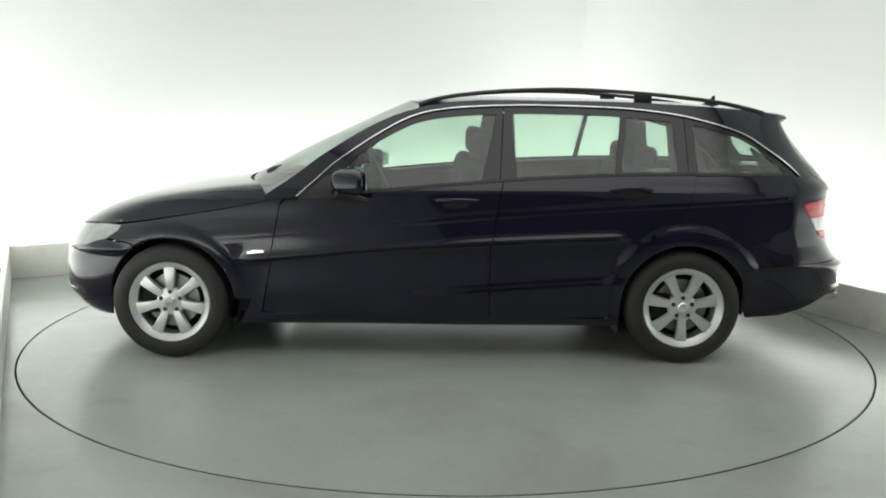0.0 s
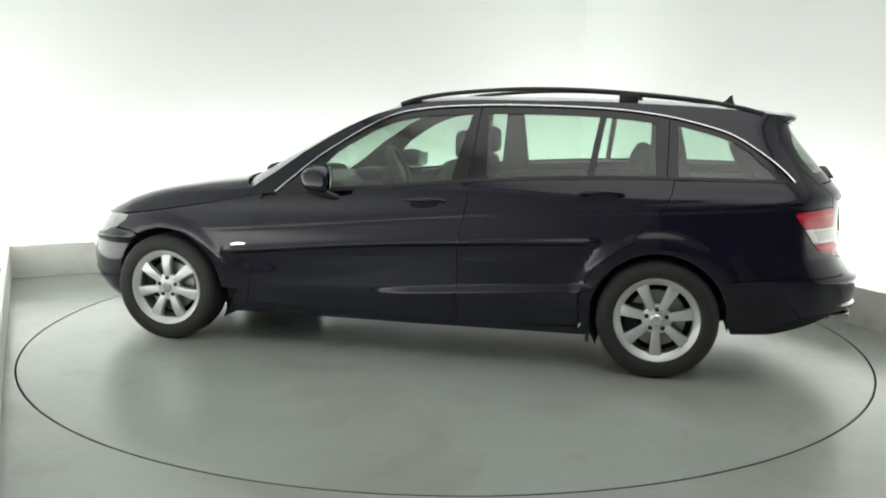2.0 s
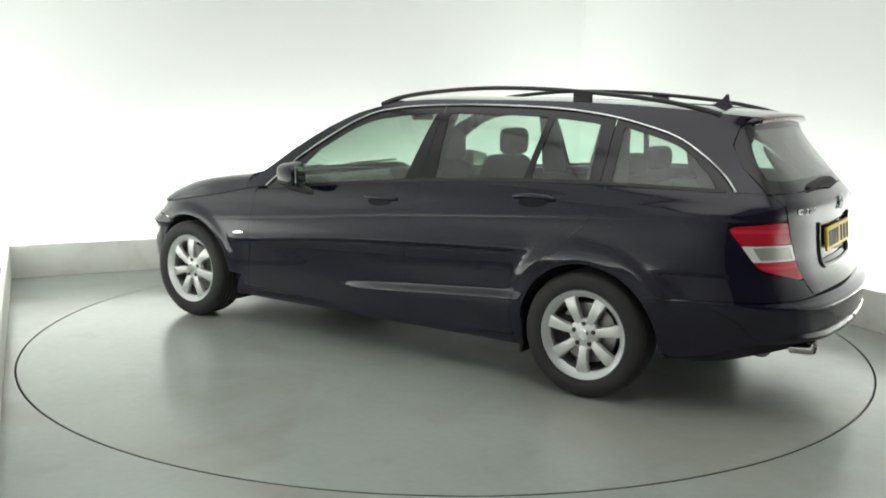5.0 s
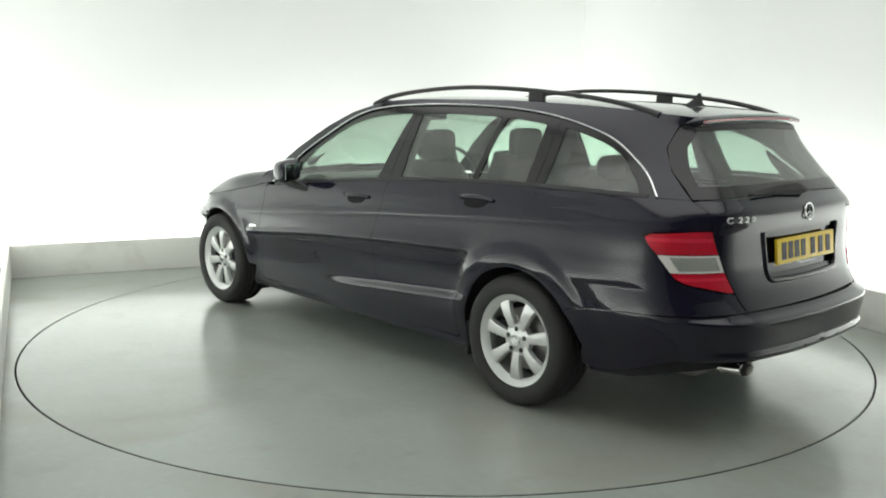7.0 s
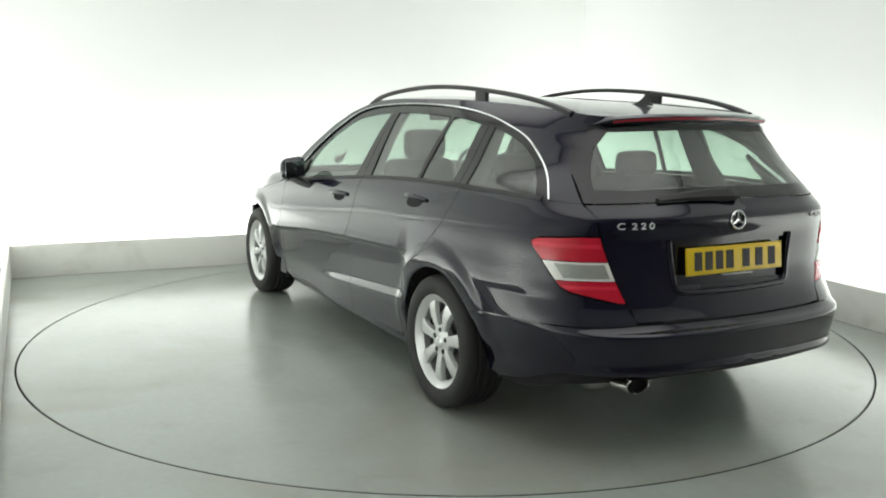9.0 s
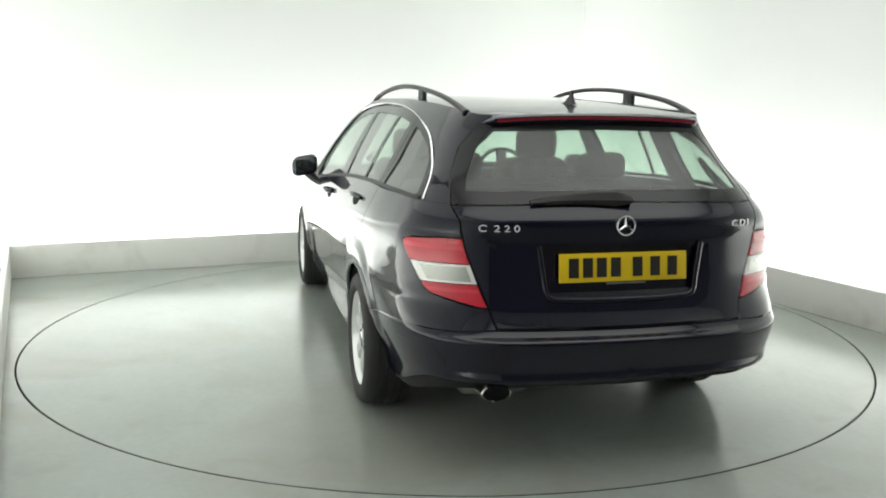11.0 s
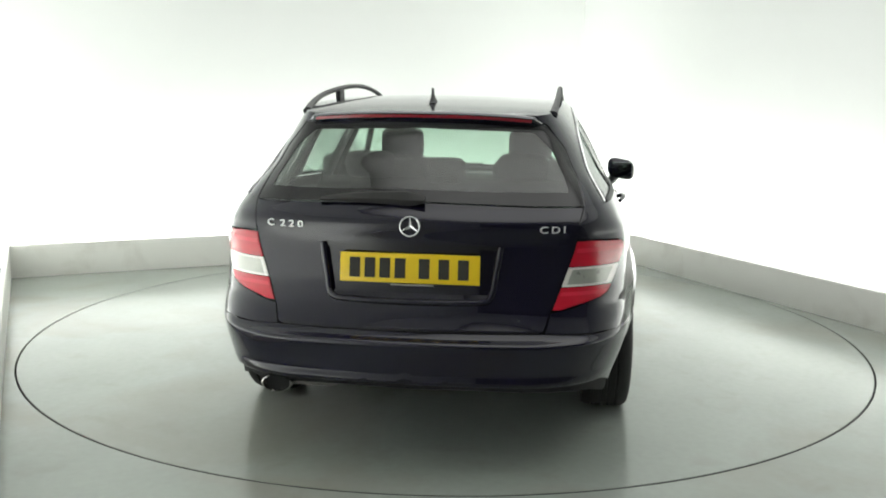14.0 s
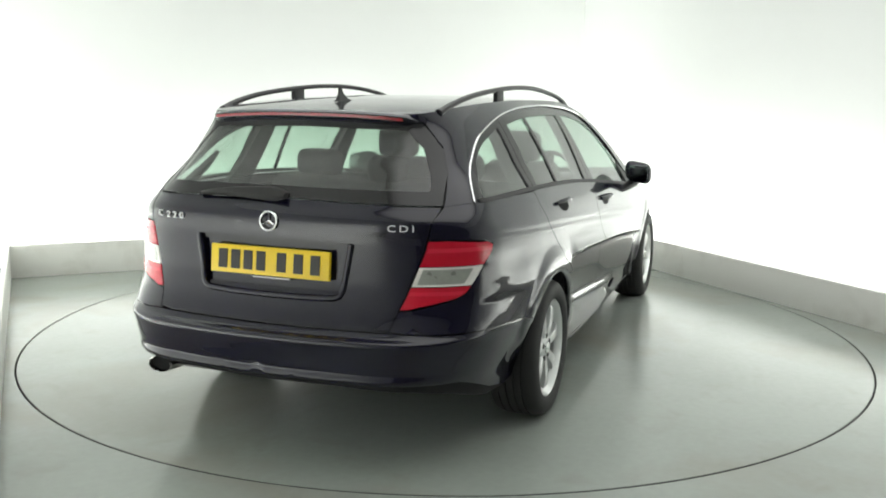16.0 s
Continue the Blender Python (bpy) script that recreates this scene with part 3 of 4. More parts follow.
    def chrome_z(x):
        for a, b in zip(chrome_fine, chrome_fine[1:]):
            if b[0] <= x <= a[0]:
                return a[1] + (b[1] - a[1]) * (x - a[0]) / (b[0] - a[0])
        return 1.0

    def framed(frame_name, outer, inners):
        return panel(frame_name, side(outer), GLOSSBLACK, car, s, off=-0.004, gap=0, lip=0.004, holes=[side(i) for i in inners])

    def pane_of(name, poly):
        return panel(name, side(poly), GLASS, car, s, off=-0.010, gap=-0.004, lip=0)

    d = 0.042
    front = [(0.50, BELT(0.5) + 0.02), (-0.285, BELT(-0.285) + 0.016), (-0.365, chrome_z(-0.365) - d)] + top_run(-0.365, 0.32, d) + [(0.37, chrome_z(0.37) - d), (0.46, 1.0)]
    rear = [(-0.475, BELT(-0.475) + 0.016), (-1.0, BELT(-1.0) + 0.014), (-1.045, chrome_z(-1.045) - d)] + top_run(-1.045, -0.45, d) + [(-0.45, chrome_z(-0.45) - d)]
    small = [(-1.035, BELT(-1.03) + 0.014), (-1.345, BELT(-1.34) + 0.012), (-1.335, chrome_z(-1.335) - d)] + top_run(-1.335, -1.08, d) + [(-1.08, chrome_z(-1.08) - d)]
    quarter = [(-1.455, BELT(-1.45) + 0.012), (-1.945, BELT(-1.94) + 0.012), (-1.90, 1.06), (-1.83, 1.115)] + top_run(-1.83, -1.45, 0.032) + [(-1.45, chrome_z(-1.45) - 0.032)]
    framed("front_window_frame", [(0.70, 0.868), (0.69, BELT(0.69))] + belt_run(0.6, -0.38, 10) + [(-0.405, chrome_z(-0.405))] + top_run(-0.40, 0.69, 0), [front])
    framed("rear_window_frame", belt_run(-0.385, -1.40, 10) + [(-1.40, chrome_z(-1.40))] + top_run(-1.40, -0.41, 0) + [(-0.41, chrome_z(-0.41))], [rear, small])
    framed("quarter_window_frame", belt_run(-1.405, -2.01, 8) + top_run(-2.01, -1.405, 0) + [(-1.405, chrome_z(-1.405))], [quarter])
    pane_of("front_door_glass", front)
    pane_of("rear_door_glass", rear)
    pane_of("rear_door_fixed_glass", small)
    pane_of("quarter_glass", quarter)
    for name, low, high in (("centre_pillar_trim", (-0.285, -0.475), (-0.465, -0.355)), ("rear_pillar_trim", (-1.315, -1.53), (-1.465, -1.315)), ("tail_pillar_trim", (-1.87, -2.03), (-1.90, -1.79))):
        panel(name, side([(low[0], BELT(low[0]) - 0.02), (low[1], BELT(low[1]) - 0.02), (high[0], chrome_z(high[0]) - 0.02), (high[1], chrome_z(high[1]) - 0.02)]), CLOTH, car, s, off=-0.035, gap=0, lip=0.02, label="dark inner pillar trim")
    panel("belt_seal", side(belt_run(0.66, -1.98, 24) + belt_run(-1.98, 0.66, 24, up=0.014)), BLACK, car, s, off=0.003, gap=0, lip=0.01)

    # lamps in the tail
    tl = panel("tail_light", lamp_slice(0.617, 0.873), GLOSSBLACK, car, s, off=-0.004, lip=0.02, gap=0.001, label="red and clear wrap-around tail light")
    panel("upper_lens", lamp_slice(0.776, 0.871), REDLENS, tl, s, off=0.003, gap=0.0012, lip=0.01, m=Matrix())
    panel("clear_lens", lamp_slice(0.702, 0.775), CLEARLENS, tl, s, off=0.003, gap=0.0012, lip=0.01, label="clear reversing lens", m=Matrix())
    panel("reflector", [(2.195, 0.712), (LAMP_IN(0.712) - 0.016, 0.712), (LAMP_IN(0.766) - 0.016, 0.766), (2.16, 0.766)], LENSGREY, tl, s, off=0.0045, gap=0, lip=0.003, label="grey patterned reflector", m=Matrix())
    panel("lower_lens", lamp_slice(0.619, 0.701), REDLENS, tl, s, off=0.003, gap=0.0012, lip=0.01, m=Matrix())

    panel("upper_reflector", lamp_slice(0.822, 0.850), REDGLOW, tl, s, off=0.0042, gap=0.006, lip=0.003, label="bright red reflector band", m=Matrix())
    panel("lower_reflector", lamp_slice(0.664, 0.690), REDGLOW, tl, s, off=0.0042, gap=0.006, lip=0.003, label="bright red reflector band", m=Matrix())

    # nose
    def nosep(pts):
        return [(uyf(y, z), z) for y, z in pts]
    panel("headlight", side([(1.654, FENDER(1.654) - 0.003), (1.677, 0.665), (1.740, 0.622)]) + [(uyf(y, z), z) for y, z in ((0.72, 0.564), (0.46, 0.539), (0.445, 0.58))] + [(uyf(y, NOSETOP(y) - 0.004), NOSETOP(y) - 0.004) for y in (0.46, 0.52, 0.58, 0.64, 0.70, 0.76)], HEADLENS, car, s, label="clear headlight wrapping round the front corner")

panel("rear_bumper", side(arch(-AXLE, ARCH, 147, 172, 6) + [(-1.735, 0.250), (-1.80, 0.235), (-1.95, 0.262), (-2.08, 0.31)]) + tail([(0.72, 0.338), (0.60, 0.348), (0.3, 0.352), (0.0, 0.354)] + [(0.0, z) for z in (0.44, 0.48, 0.492, 0.500, 0.5055, 0.511, 0.5165, 0.522, 0.5285, 0.535)] + [(0.0, 0.540), (0.505, 0.542), (0.62, 0.535), (0.74, 0.531)])
      + side([(-1.98, 0.525), (-1.80, 0.512), (-1.70, 0.497)]), PAINT, car, both=True, gap=0.0015, lip=0.03, dz=0.01)
panel("bumper_valance", side([(-1.745, 0.26), (-1.80, 0.245), (-1.95, 0.27), (-2.08, 0.32)]) + tail([(0.72, 0.343), (0.60, 0.352), (0.3, 0.362), (0.0, 0.365), (0.0, 0.315), (0.62, 0.325)]) + side([(-1.95, 0.225), (-1.76, 0.215)]), DARK, car, both=True, off=-0.014, gap=0)


def nosep(pts):
    return [(uyf(y, z), z) for y, z in pts]


panel("front_bumper", nosep([(0.0, 0.185), (0.42, 0.185)]) + side([(1.80, 0.18), (1.735, 0.185)] + [(1.727, 0.29)] + arch(AXLE, ARCH, 2, 56, 12) + [(1.60, 0.602), (1.740, 0.619)])
      + nosep([(0.72, 0.560), (0.46, 0.535), (0.40, 0.45), (0.36, 0.42), (0.0, 0.42)]), PAINT, car, both=True)
panel("grille", nosep([(0.0, 0.425), (0.36, 0.425), (0.44, 0.50), (0.44, NOSETOP(0.44) - 0.005), (0.0, 0.645)]), GLOSSBLACK, car, both=True, off=-0.01, label="dark grille with bright bars")
for s in (1, -1):
    panel("bumper_intake", nosep([(0.40, 0.265), (0.62, 0.275), (0.71, 0.295), (0.70, 0.325), (0.60, 0.350), (0.40, 0.362)]), BLACK, car, s, off=0.002, gap=0, lip=0.006, label="black lower bumper intake")
    panel("intake_strip", nosep([(0.42, 0.306), (0.66, 0.312), (0.66, 0.320), (0.42, 0.316)]), CHROME, car, s, off=0.007, gap=0, lip=0.004, label="thin bright intake strip")
for z in (0.47, 0.52, 0.57):
    panel("grille_bar", nosep([(0.0, z), (0.375, z), (0.38, z + 0.014), (0.0, z + 0.014)]), CHROME, car, both=True, off=0.002, gap=0)


# tailgate, lower half with its plate niche
panel("tailgate", tail([(0.0, 0.550), (0.500, 0.550)]) + [(2.413, 0.612), (2.323, 0.877)] + tail([(0.618, 0.94), (0.634, 0.990), (0.0, 1.005), (0.0, 0.855), (0.335, 0.852), (0.305, 0.665), (0.28, 0.645), (0.0, 0.642)]),
      PAINT, car, both=True, lip=0.03, gap=0.002, dz=0.012)
panel("plate_niche", tail([(0.0, 0.63), (0.32, 0.63), (0.345, 0.86), (0.0, 0.86)]), PAINT, car, both=True, off=-0.017, lip=0, gap=0)
panel("rear_window", tail([(0.0, 1.008), (0.632, 0.995), (0.604, 1.1), (0.555, 1.2), (0.480, 1.290), (0.0, 1.30)]), REARGLASS, car, both=True, off=-0.004, lip=0.004, gap=0.001, label="tinted heated rear window")

win = tail([(0.634, 0.995), (0.606, 1.1), (0.557, 1.2), (0.482, 1.290), (0.0, 1.300)]) + tail([(0.0, 1.272), (0.435, 1.262), (0.505, 1.2), (0.560, 1.1), (0.578, 1.045), (0.0, 1.05), (0.0, 1.009)])
panel("rear_window_border", win, GLOSSBLACK, car, both=True, off=-0.002, lip=0.003, gap=0.001, label="black printed border of the rear window")


# dark backing added to stop light through the gap by the rear window
for s in (1, -1):
    panel("gap_backing", tail([(0.610, 0.992), (0.580, 1.1), (0.530, 1.2), (0.455, 1.284), (0.505, 1.292), (0.585, 1.2), (0.632, 1.1), (0.660, 0.992)]), DARK, car, s, off=-0.014, gap=0, lip=0)


def sheet(name, fn, nu, nv, material, thick=0.0, label=""):
    """A grid patch p = fn(a, b), a in -1..1 across, b in 0..1 along."""
    bm = bmesh.new()
    g = [[bm.verts.new(fn(-1 + 2 * i / nu, j / nv)) for j in range(nv + 1)] for i in range(nu + 1)]
    for i in range(nu):
        for j in range(nv):
            bm.faces.new((g[i][j], g[i + 1][j], g[i + 1][j + 1], g[i][j + 1]))
    bmesh.ops.recalc_face_normals(bm, faces=bm.faces)
    if sum(f.normal.z for f in bm.faces) < 0:
        bmesh.ops.reverse_faces(bm, faces=bm.faces)
    if thick:
        bm.normal_update()
        edge = [e for e in bm.edges if len(e.link_faces) == 1]
        nrm = {v: v.normal.copy() for e in edge for v in e.verts}
        r = bmesh.ops.extrude_edge_only(bm, edges=edge)
        for v in [q for q in r["geom"] if isinstance(q, bmesh.types.BMVert)]:
            src = min(nrm, key=lambda w: (w.co - v.co).length_squared)
            v.co -= nrm[src] * thick
    return part(name, smooth(bm, 50), material, car, label, SHIFT)


ROOFMID = curve((-2.0, 1.338), (-1.8, 1.362), (-1.4, 1.390), (-0.9, 1.405), (-0.4, 1.408), (-0.1, 1.400), (0.15, 1.375))


def roof_fn(a, b):
    xf = 0.13 - 0.15 * abs(a) ** 2.2
    x = xf + (-2.0 - xf) * b
    zr = ROOFEDGE(x)
    y = skin(ux(x, zr), zr).y + 0.001
    zc = ROOFMID(x)
    return Vector((x, a * y, zc - (zc - zr) * abs(a) ** 3))


sheet("roof", roof_fn, 28, 40, PAINT, 0.012)
APILLAR = [(0.86, 0.876), (0.72, 0.972), (0.57, 1.085), (0.35, 1.222), (0.17, 1.306), (0.02, 1.348), (-0.02, 1.358)]
alx = curve(*[(i / 6, p[0]) for i, p in enumerate(APILLAR)])
alz = curve(*[(i / 6, p[1]) for i, p in enumerate(APILLAR)])


def screen_fn(a, b):
    x, z = alx(b), alz(b)
    y = side_y(x, z)
    cx, cz = 1.05 + (0.13 - 1.05) * b, 0.93 + (1.376 - 0.93) * (b ** 0.92)
    w = abs(a) ** 2.2
    return Vector((cx + (x - cx) * w, a * y * 0.995, cz + (z - cz) * w))


sheet("niche_ledge", lambda a, b: Vector((TAIL(0.643) + 0.030 * (a * 0.288 / YA) ** 2 + 0.001 + 0.018 * b, a * (0.288 + 0.006 * b), 0.643 + 0.028 * b)), 16, 3, PAINT)
ws = sheet("windscreen", screen_fn, 20, 14, GLASS, 0.004, "wide laminated windscreen")
HOODMID = curve((0.80, 0.945), (1.02, 0.925), (1.27, 0.895), (1.62, 0.842), (1.90, 0.765), (2.03, 0.70), (2.09, 0.645))


def hood_fn(a, b):
    w = abs(a)
    xb = 1.08 - 0.22 * w ** 2
    ye = w * 0.795
    zt = NOSETOP(ye)
    tip = skin(uyf(ye, zt), zt)
    x = xb + (tip.x - xb) * b
    ze = FENDER(min(x, 1.62))
    y = side_y(min(x, 1.62), ze) * w
    y += (ye - y) * step(0.35, 1.0, b)
    zc = HOODMID(x)
    fall = 0.16 * w ** 2 + 0.84 * w ** 22
    z = zc - (zc - ze) * fall if zc > ze else zc
    last = HOODMID(tip.x)
    le = FENDER(min(tip.x, 1.62))
    zl = last - (last - le) * fall if last > le else last
    z += (zt - zl) * b ** 4
    return Vector((x, math.copysign(y, a), z + 0.002))


sheet("bonnet", hood_fn, 120, 22, PAINT, 0.012)
bm = bmesh.new()
sp = lambda a, b: Vector((1.10 - 0.24 * a * a - 0.05 * b, a * 0.80, 0.895 + 0.012 * b - 0.03 * a * a))
g = [[bm.verts.new(sp(-1 + i / 10, j / 2)) for j in range(3)] for i in range(21)]
for i in range(20):
    for j in range(2):
        bm.faces.new((g[i][j], g[i + 1][j], g[i + 1][j + 1], g[i][j + 1]))
part("cowl", smooth(bm), BLACK, car, "black plastic scuttle with wiper arms", SHIFT)

# dark inner lining behind the panels
for s in (1, -1):
    fl = side([(1.72, 0.30)] + arch(AXLE, ARCH + 0.01, 2, 178, 24)[::1] + [(1.03, 0.22), (-1.03, 0.22)] + arch(-AXLE, ARCH + 0.01, 2, 178, 24) + [(-1.74, 0.25), (-2.05, 0.25)])
    panel("inner_shell", fl + tail([(0.6, 0.28), (0.0, 0.30), (0.0, 0.52), (0.0, 0.60), (0.36, 0.60), (0.38, 0.9), (0.0, 0.95), (0.0, 0.985), (0.6, 0.985)]) + side([(-1.9, 0.97), (-1.0, 0.955), (0.0, 0.90), (0.7, 0.83), (1.3, 0.77), (1.62, 0.69), (1.75, 0.52)]), DARK, car, s, off=-0.042, lip=0, gap=0.004)
    for xa in (AXLE, -AXLE):
        bm = bmesh.new()
        ring = [(xa + (ARCH + 0.012) * math.cos(radians(a)), AXZ + (ARCH + 0.012) * math.sin(radians(a))) for a in (range(-10, 211, 10) if xa > 0 else range(-30, 191, 10))]
        rows = [[bm.verts.new((x, s * min(y, side_y(x, z) - 0.030), z)) for x, z in ring] for y in (0.50, 0.66, 0.90)]
        for r0, r1 in zip(rows, rows[1:]):
            for k in range(len(r0) - 1):
                bm.faces.new((r0[k], r0[k + 1], r1[k + 1], r1[k]))
        bm.faces.new(rows[0])
        part("wheel_arch_liner", smooth(bm), DARK, car, "", SHIFT)

bm = bmesh.new()
box(bm, -2.12, 2.0, -0.50, 0.50, 0.25, 0.42, bevel=0.03)
box(bm, -0.98, 0.98, -0.79, 0.79, 0.18, 0.30, bevel=0.02)
part("underbody", bm, DARK, car, "", SHIFT)

# ---------------- wheels ----------------


def make_wheel(name, x, y, s):
    """s: +1 for the left of the car; the wheel's outer face looks that way."""
    bm = bmesh.new()
    R = 0.216
    prof = [(R - 0.012, -0.19), (R - 0.03, -0.17), (R - 0.035, -0.03), (R - 0.020, -0.012), (R - 0.006, -0.004), (R, 0.0), (R + 0.004, -0.004), (R + 0.002, -0.012)]
    lathe(bm, prof, 56)
    w = part(name, smooth(bm), ALLOY, car, "seven-spoke silver alloy wheel", pose(x + OX, y + OY, AXZ, 0, 0, 0 if s > 0 else 180))
    bm = bmesh.new()
    T = TYRE
    tp = [(R + 0.001, -0.010), (R + 0.006, 0.004), (R + 0.022, 0.013), (R + 0.045, 0.014), (T - 0.022, 0.008), (T - 0.009, -0.004), (T - 0.002, -0.022)]
    for g in (-0.050, -0.085, -0.120, -0.155):
        tp += [(T, g + 0.008), (T - 0.008, g + 0.006), (T - 0.008, g - 0.002), (T, g - 0.004)]
    tp += [(T - 0.004, -0.182), (T - 0.012, -0.196), (R + 0.04, -0.205), (R + 0.002, -0.195)]
    lathe(bm, tp, 72)
    part("tyre", smooth(bm), RUBBER, w, "black tyre with grooved tread")
    # spokes: broad, flaring to the rim, with a shallow groove
    for k in range(7):
        a = 2 * math.pi * k / 7 + (math.pi / 2 if x < 0 else -math.pi / 2)
        bm = bmesh.new()
        secs = []
        for t in (0.0, 0.25, 0.55, 0.8, 1.0):
            r = 0.046 + (R - 0.020 - 0.046) * t
            hw = 0.0225 + 0.014 * t ** 1.6
            dep = -0.026 + 0.014 * math.sin(t * math.pi * 0.75) - 0.009 * t ** 4
            secs.append([bm.verts.new(p) for p in ((r, dep - 0.022, -hw), (r, dep, -hw + 0.004), (r, dep + 0.003, -hw * 0.55), (r, dep + 0.001, 0), (r, dep + 0.003, hw * 0.55), (r, dep, hw - 0.004), (r, dep - 0.022, hw))])
        for q0, q1 in zip(secs, secs[1:]):
            for i in range(6):
                bm.faces.new((q0[i], q0[i + 1], q1[i + 1], q1[i]))
        bmesh.ops.recalc_face_normals(bm, faces=bm.faces)
        if sum(f.normal.y for f in bm.faces) < 0:
            bmesh.ops.reverse_faces(bm, faces=bm.faces)
        bmesh.ops.rotate(bm, verts=bm.verts, matrix=Matrix.Rotation(a, 3, "Y"))
        part("spoke", smooth(bm, 40), ALLOY, w)
    bm = bmesh.new()
    lathe(bm, [(0.0001, -0.016), (0.020, -0.015), (0.030, -0.019), (0.034, -0.021), (0.066, -0.022), (0.076, -0.028), (0.078, -0.055), (0.0001, -0.055)], 32)
    part("hub", smooth(bm), ALLOY, w)
    bm = bmesh.new()
    lathe(bm, [(0.0001, -0.008), (0.022, -0.009), (0.028, -0.014), (0.028, -0.020)], 24)
    part("centre_cap", smooth(bm), CHROME, w, "silver centre cap")
    for k in range(5):
        a = 2 * math.pi * k / 5 + 0.3
        bm = bmesh.new()
        lathe(bm, [(0.0001, -0.019), (0.006, -0.019), (0.0075, -0.017), (0.0115, -0.017), (0.0125, -0.026)], 10)
        bmesh.ops.translate(bm, verts=bm.verts, vec=(0.053 * math.cos(a), -0.001, 0.053 * math.sin(a)))
        part("wheel_bolt", smooth(bm), DARKSTEEL, w, "dark recessed bolt")
    bm = bmesh.new()
    lathe(bm, [(0.05, -0.075), (0.145, -0.075), (0.147, -0.080), (0.147, -0.098), (0.05, -0.10)], 40)
    part("brake_disc", smooth(bm), STEEL, w, "steel brake disc")
    bm = bmesh.new()
    box(bm, 0.07, 0.165, -0.12, -0.05, -0.07, 0.07, bevel=0.012)
    part("brake_caliper", smooth(bm), DARK, w, "dark brake caliper")
    bm = bmesh.new()
    lathe(bm, [(0.0001, -0.13), (0.19, -0.13)], 24)
    part("hub_backing", bm, DARK, w)
    return w


WY = 0.872
for x in (AXLE, -AXLE):
    for s in (1, -1):
        make_wheel("wheel", x, s * WY, s)

# ---------------- fittings on the body ----------------
for s in (1, -1):
    # roof rail with its foot
    rp = spline([(0.06, 0.548, 1.352), (-0.06, 0.548, 1.392), (-0.28, 0.540, 1.424), (-0.60, 0.535, 1.446), (-0.91, 0.533, 1.446), (-1.23, 0.530, 1.428), (-1.55, 0.525, 1.397), (-1.76, 0.515, 1.360), (-1.87, 0.505, 1.328)], 5)
    bm = bmesh.new()
    tube(bm, [(p.x, p.y * s, p.z) for p in rp], lambda t: 0.0115 + 0.006 * (abs(2 * t - 1) ** 6), 10, 1.15)
    rail = part("roof_rail", smooth(bm), BLACK, car, "dark arched roof rail", SHIFT)
    bm = bmesh.new()
    box(bm, -1.235, -1.135, 0.522, 0.544, 1.368, 1.43, bevel=0.006)
    bmesh.ops.scale(bm, verts=bm.verts, vec=(1, s, 1))
    bmesh.ops.recalc_face_normals(bm, faces=bm.faces)
    part("rail_post", smooth(bm), BLACK, rail)
    for x0, x1, z0, z1 in ((-0.10, 0.03, 1.352, 1.376),):
        bm = bmesh.new()
        box(bm, x0, x1, 0.520, 0.552, z0, z1, bevel=0.008)
        bmesh.ops.scale(bm, verts=bm.verts, vec=(1, s, 1))
        bmesh.ops.recalc_face_normals(bm, faces=bm.faces)
        part("rail_foot", smooth(bm), BLACK, rail)

    # door mirror: shell, glass, arm
    bm = bmesh.new()
    box(bm, 0.350, 0.52, 0.865, 1.035, 0.893, 1.025, bevel=0.045)
    for v in bm.verts:
        f = (v.co.x - 0.350) / 0.17
        v.co.y = 0.95 + (v.co.y - 0.95) * (1 - 0.30 * f * f) - 0.02 * f
        v.co.z = 0.955 + (v.co.z - 0.955) * (1 - 0.25 * f * f) - 0.012 * (v.co.y - 0.95) / 0.08
        v.co.x -= 0.03 * (v.co.y - 0.865) / 0.17
        v.co.y *= s
    bmesh.ops.recalc_face_normals(bm, faces=bm.faces)
    mirror = part("door_mirror", smooth(bm, 60), PAINT, car, "painted door mirror on a black arm", SHIFT)
    bm = bmesh.new()
    box(bm, 0.346, 0.356, 0.890, 1.012, 0.912, 1.004, bevel=0.004)
    for v in bm.verts:
        v.co.x -= 0.055 * (v.co.y - 0.865) / 0.17 - 0.012
        v.co.y *= s
    bmesh.ops.recalc_face_normals(bm, faces=bm.faces)
    part("mirror_glass", smooth(bm), MIRROR, mirror, "silvered mirror glass")
    bm = bmesh.new()
    tube(bm, [(0.325, 0.838 * s, 0.846), (0.37, 0.860 * s, 0.858), (0.43, 0.892 * s, 0.880), (0.48, 0.910 * s, 0.900)], lambda t: 0.017 + 0.016 * t, 10, 1.0)
    part("mirror_arm", smooth(bm, 60), BLACK, mirror, "black mirror arm")
    panel("mirror_sail", side([(0.52, BELT(0.52) + 0.005), (0.66, BELT(0.66) + 0.01), (0.56, 0.965), (0.47, 1.005)]), BLACK, car, s, off=0.003, gap=0, lip=0.006)

    # door handles over flat dark ovals, the scoops' shade put in as colour
    for x0, z0 in ((-0.155, 0.842), (-1.085, 0.905)):
        for dx in (0,):
            bm = bmesh.new()
            path = []
            for k in range(9):
                t = k / 8
                x = x0 + 0.112 - 0.224 * t
                z = z0 + 0.012 - 0.002 * k + 0.016 * t
                p = skin(ux(x, z), z) + skin_normal(ux(x, z), z) * (0.004 + 0.030 * math.sin(math.pi * min(1, max(0, (t * 1.1 - 0.05)))) ** 0.6)
                path.append((p.x, p.y * s, p.z))
            tube(bm, path, lambda t: 0.010 + 0.003 * math.sin(math.pi * t), 8, 0.75)
            h = part("door_handle", smooth(bm, 60), PAINT, car, "painted pull handle over the painted-in shade of a scoop", SHIFT)
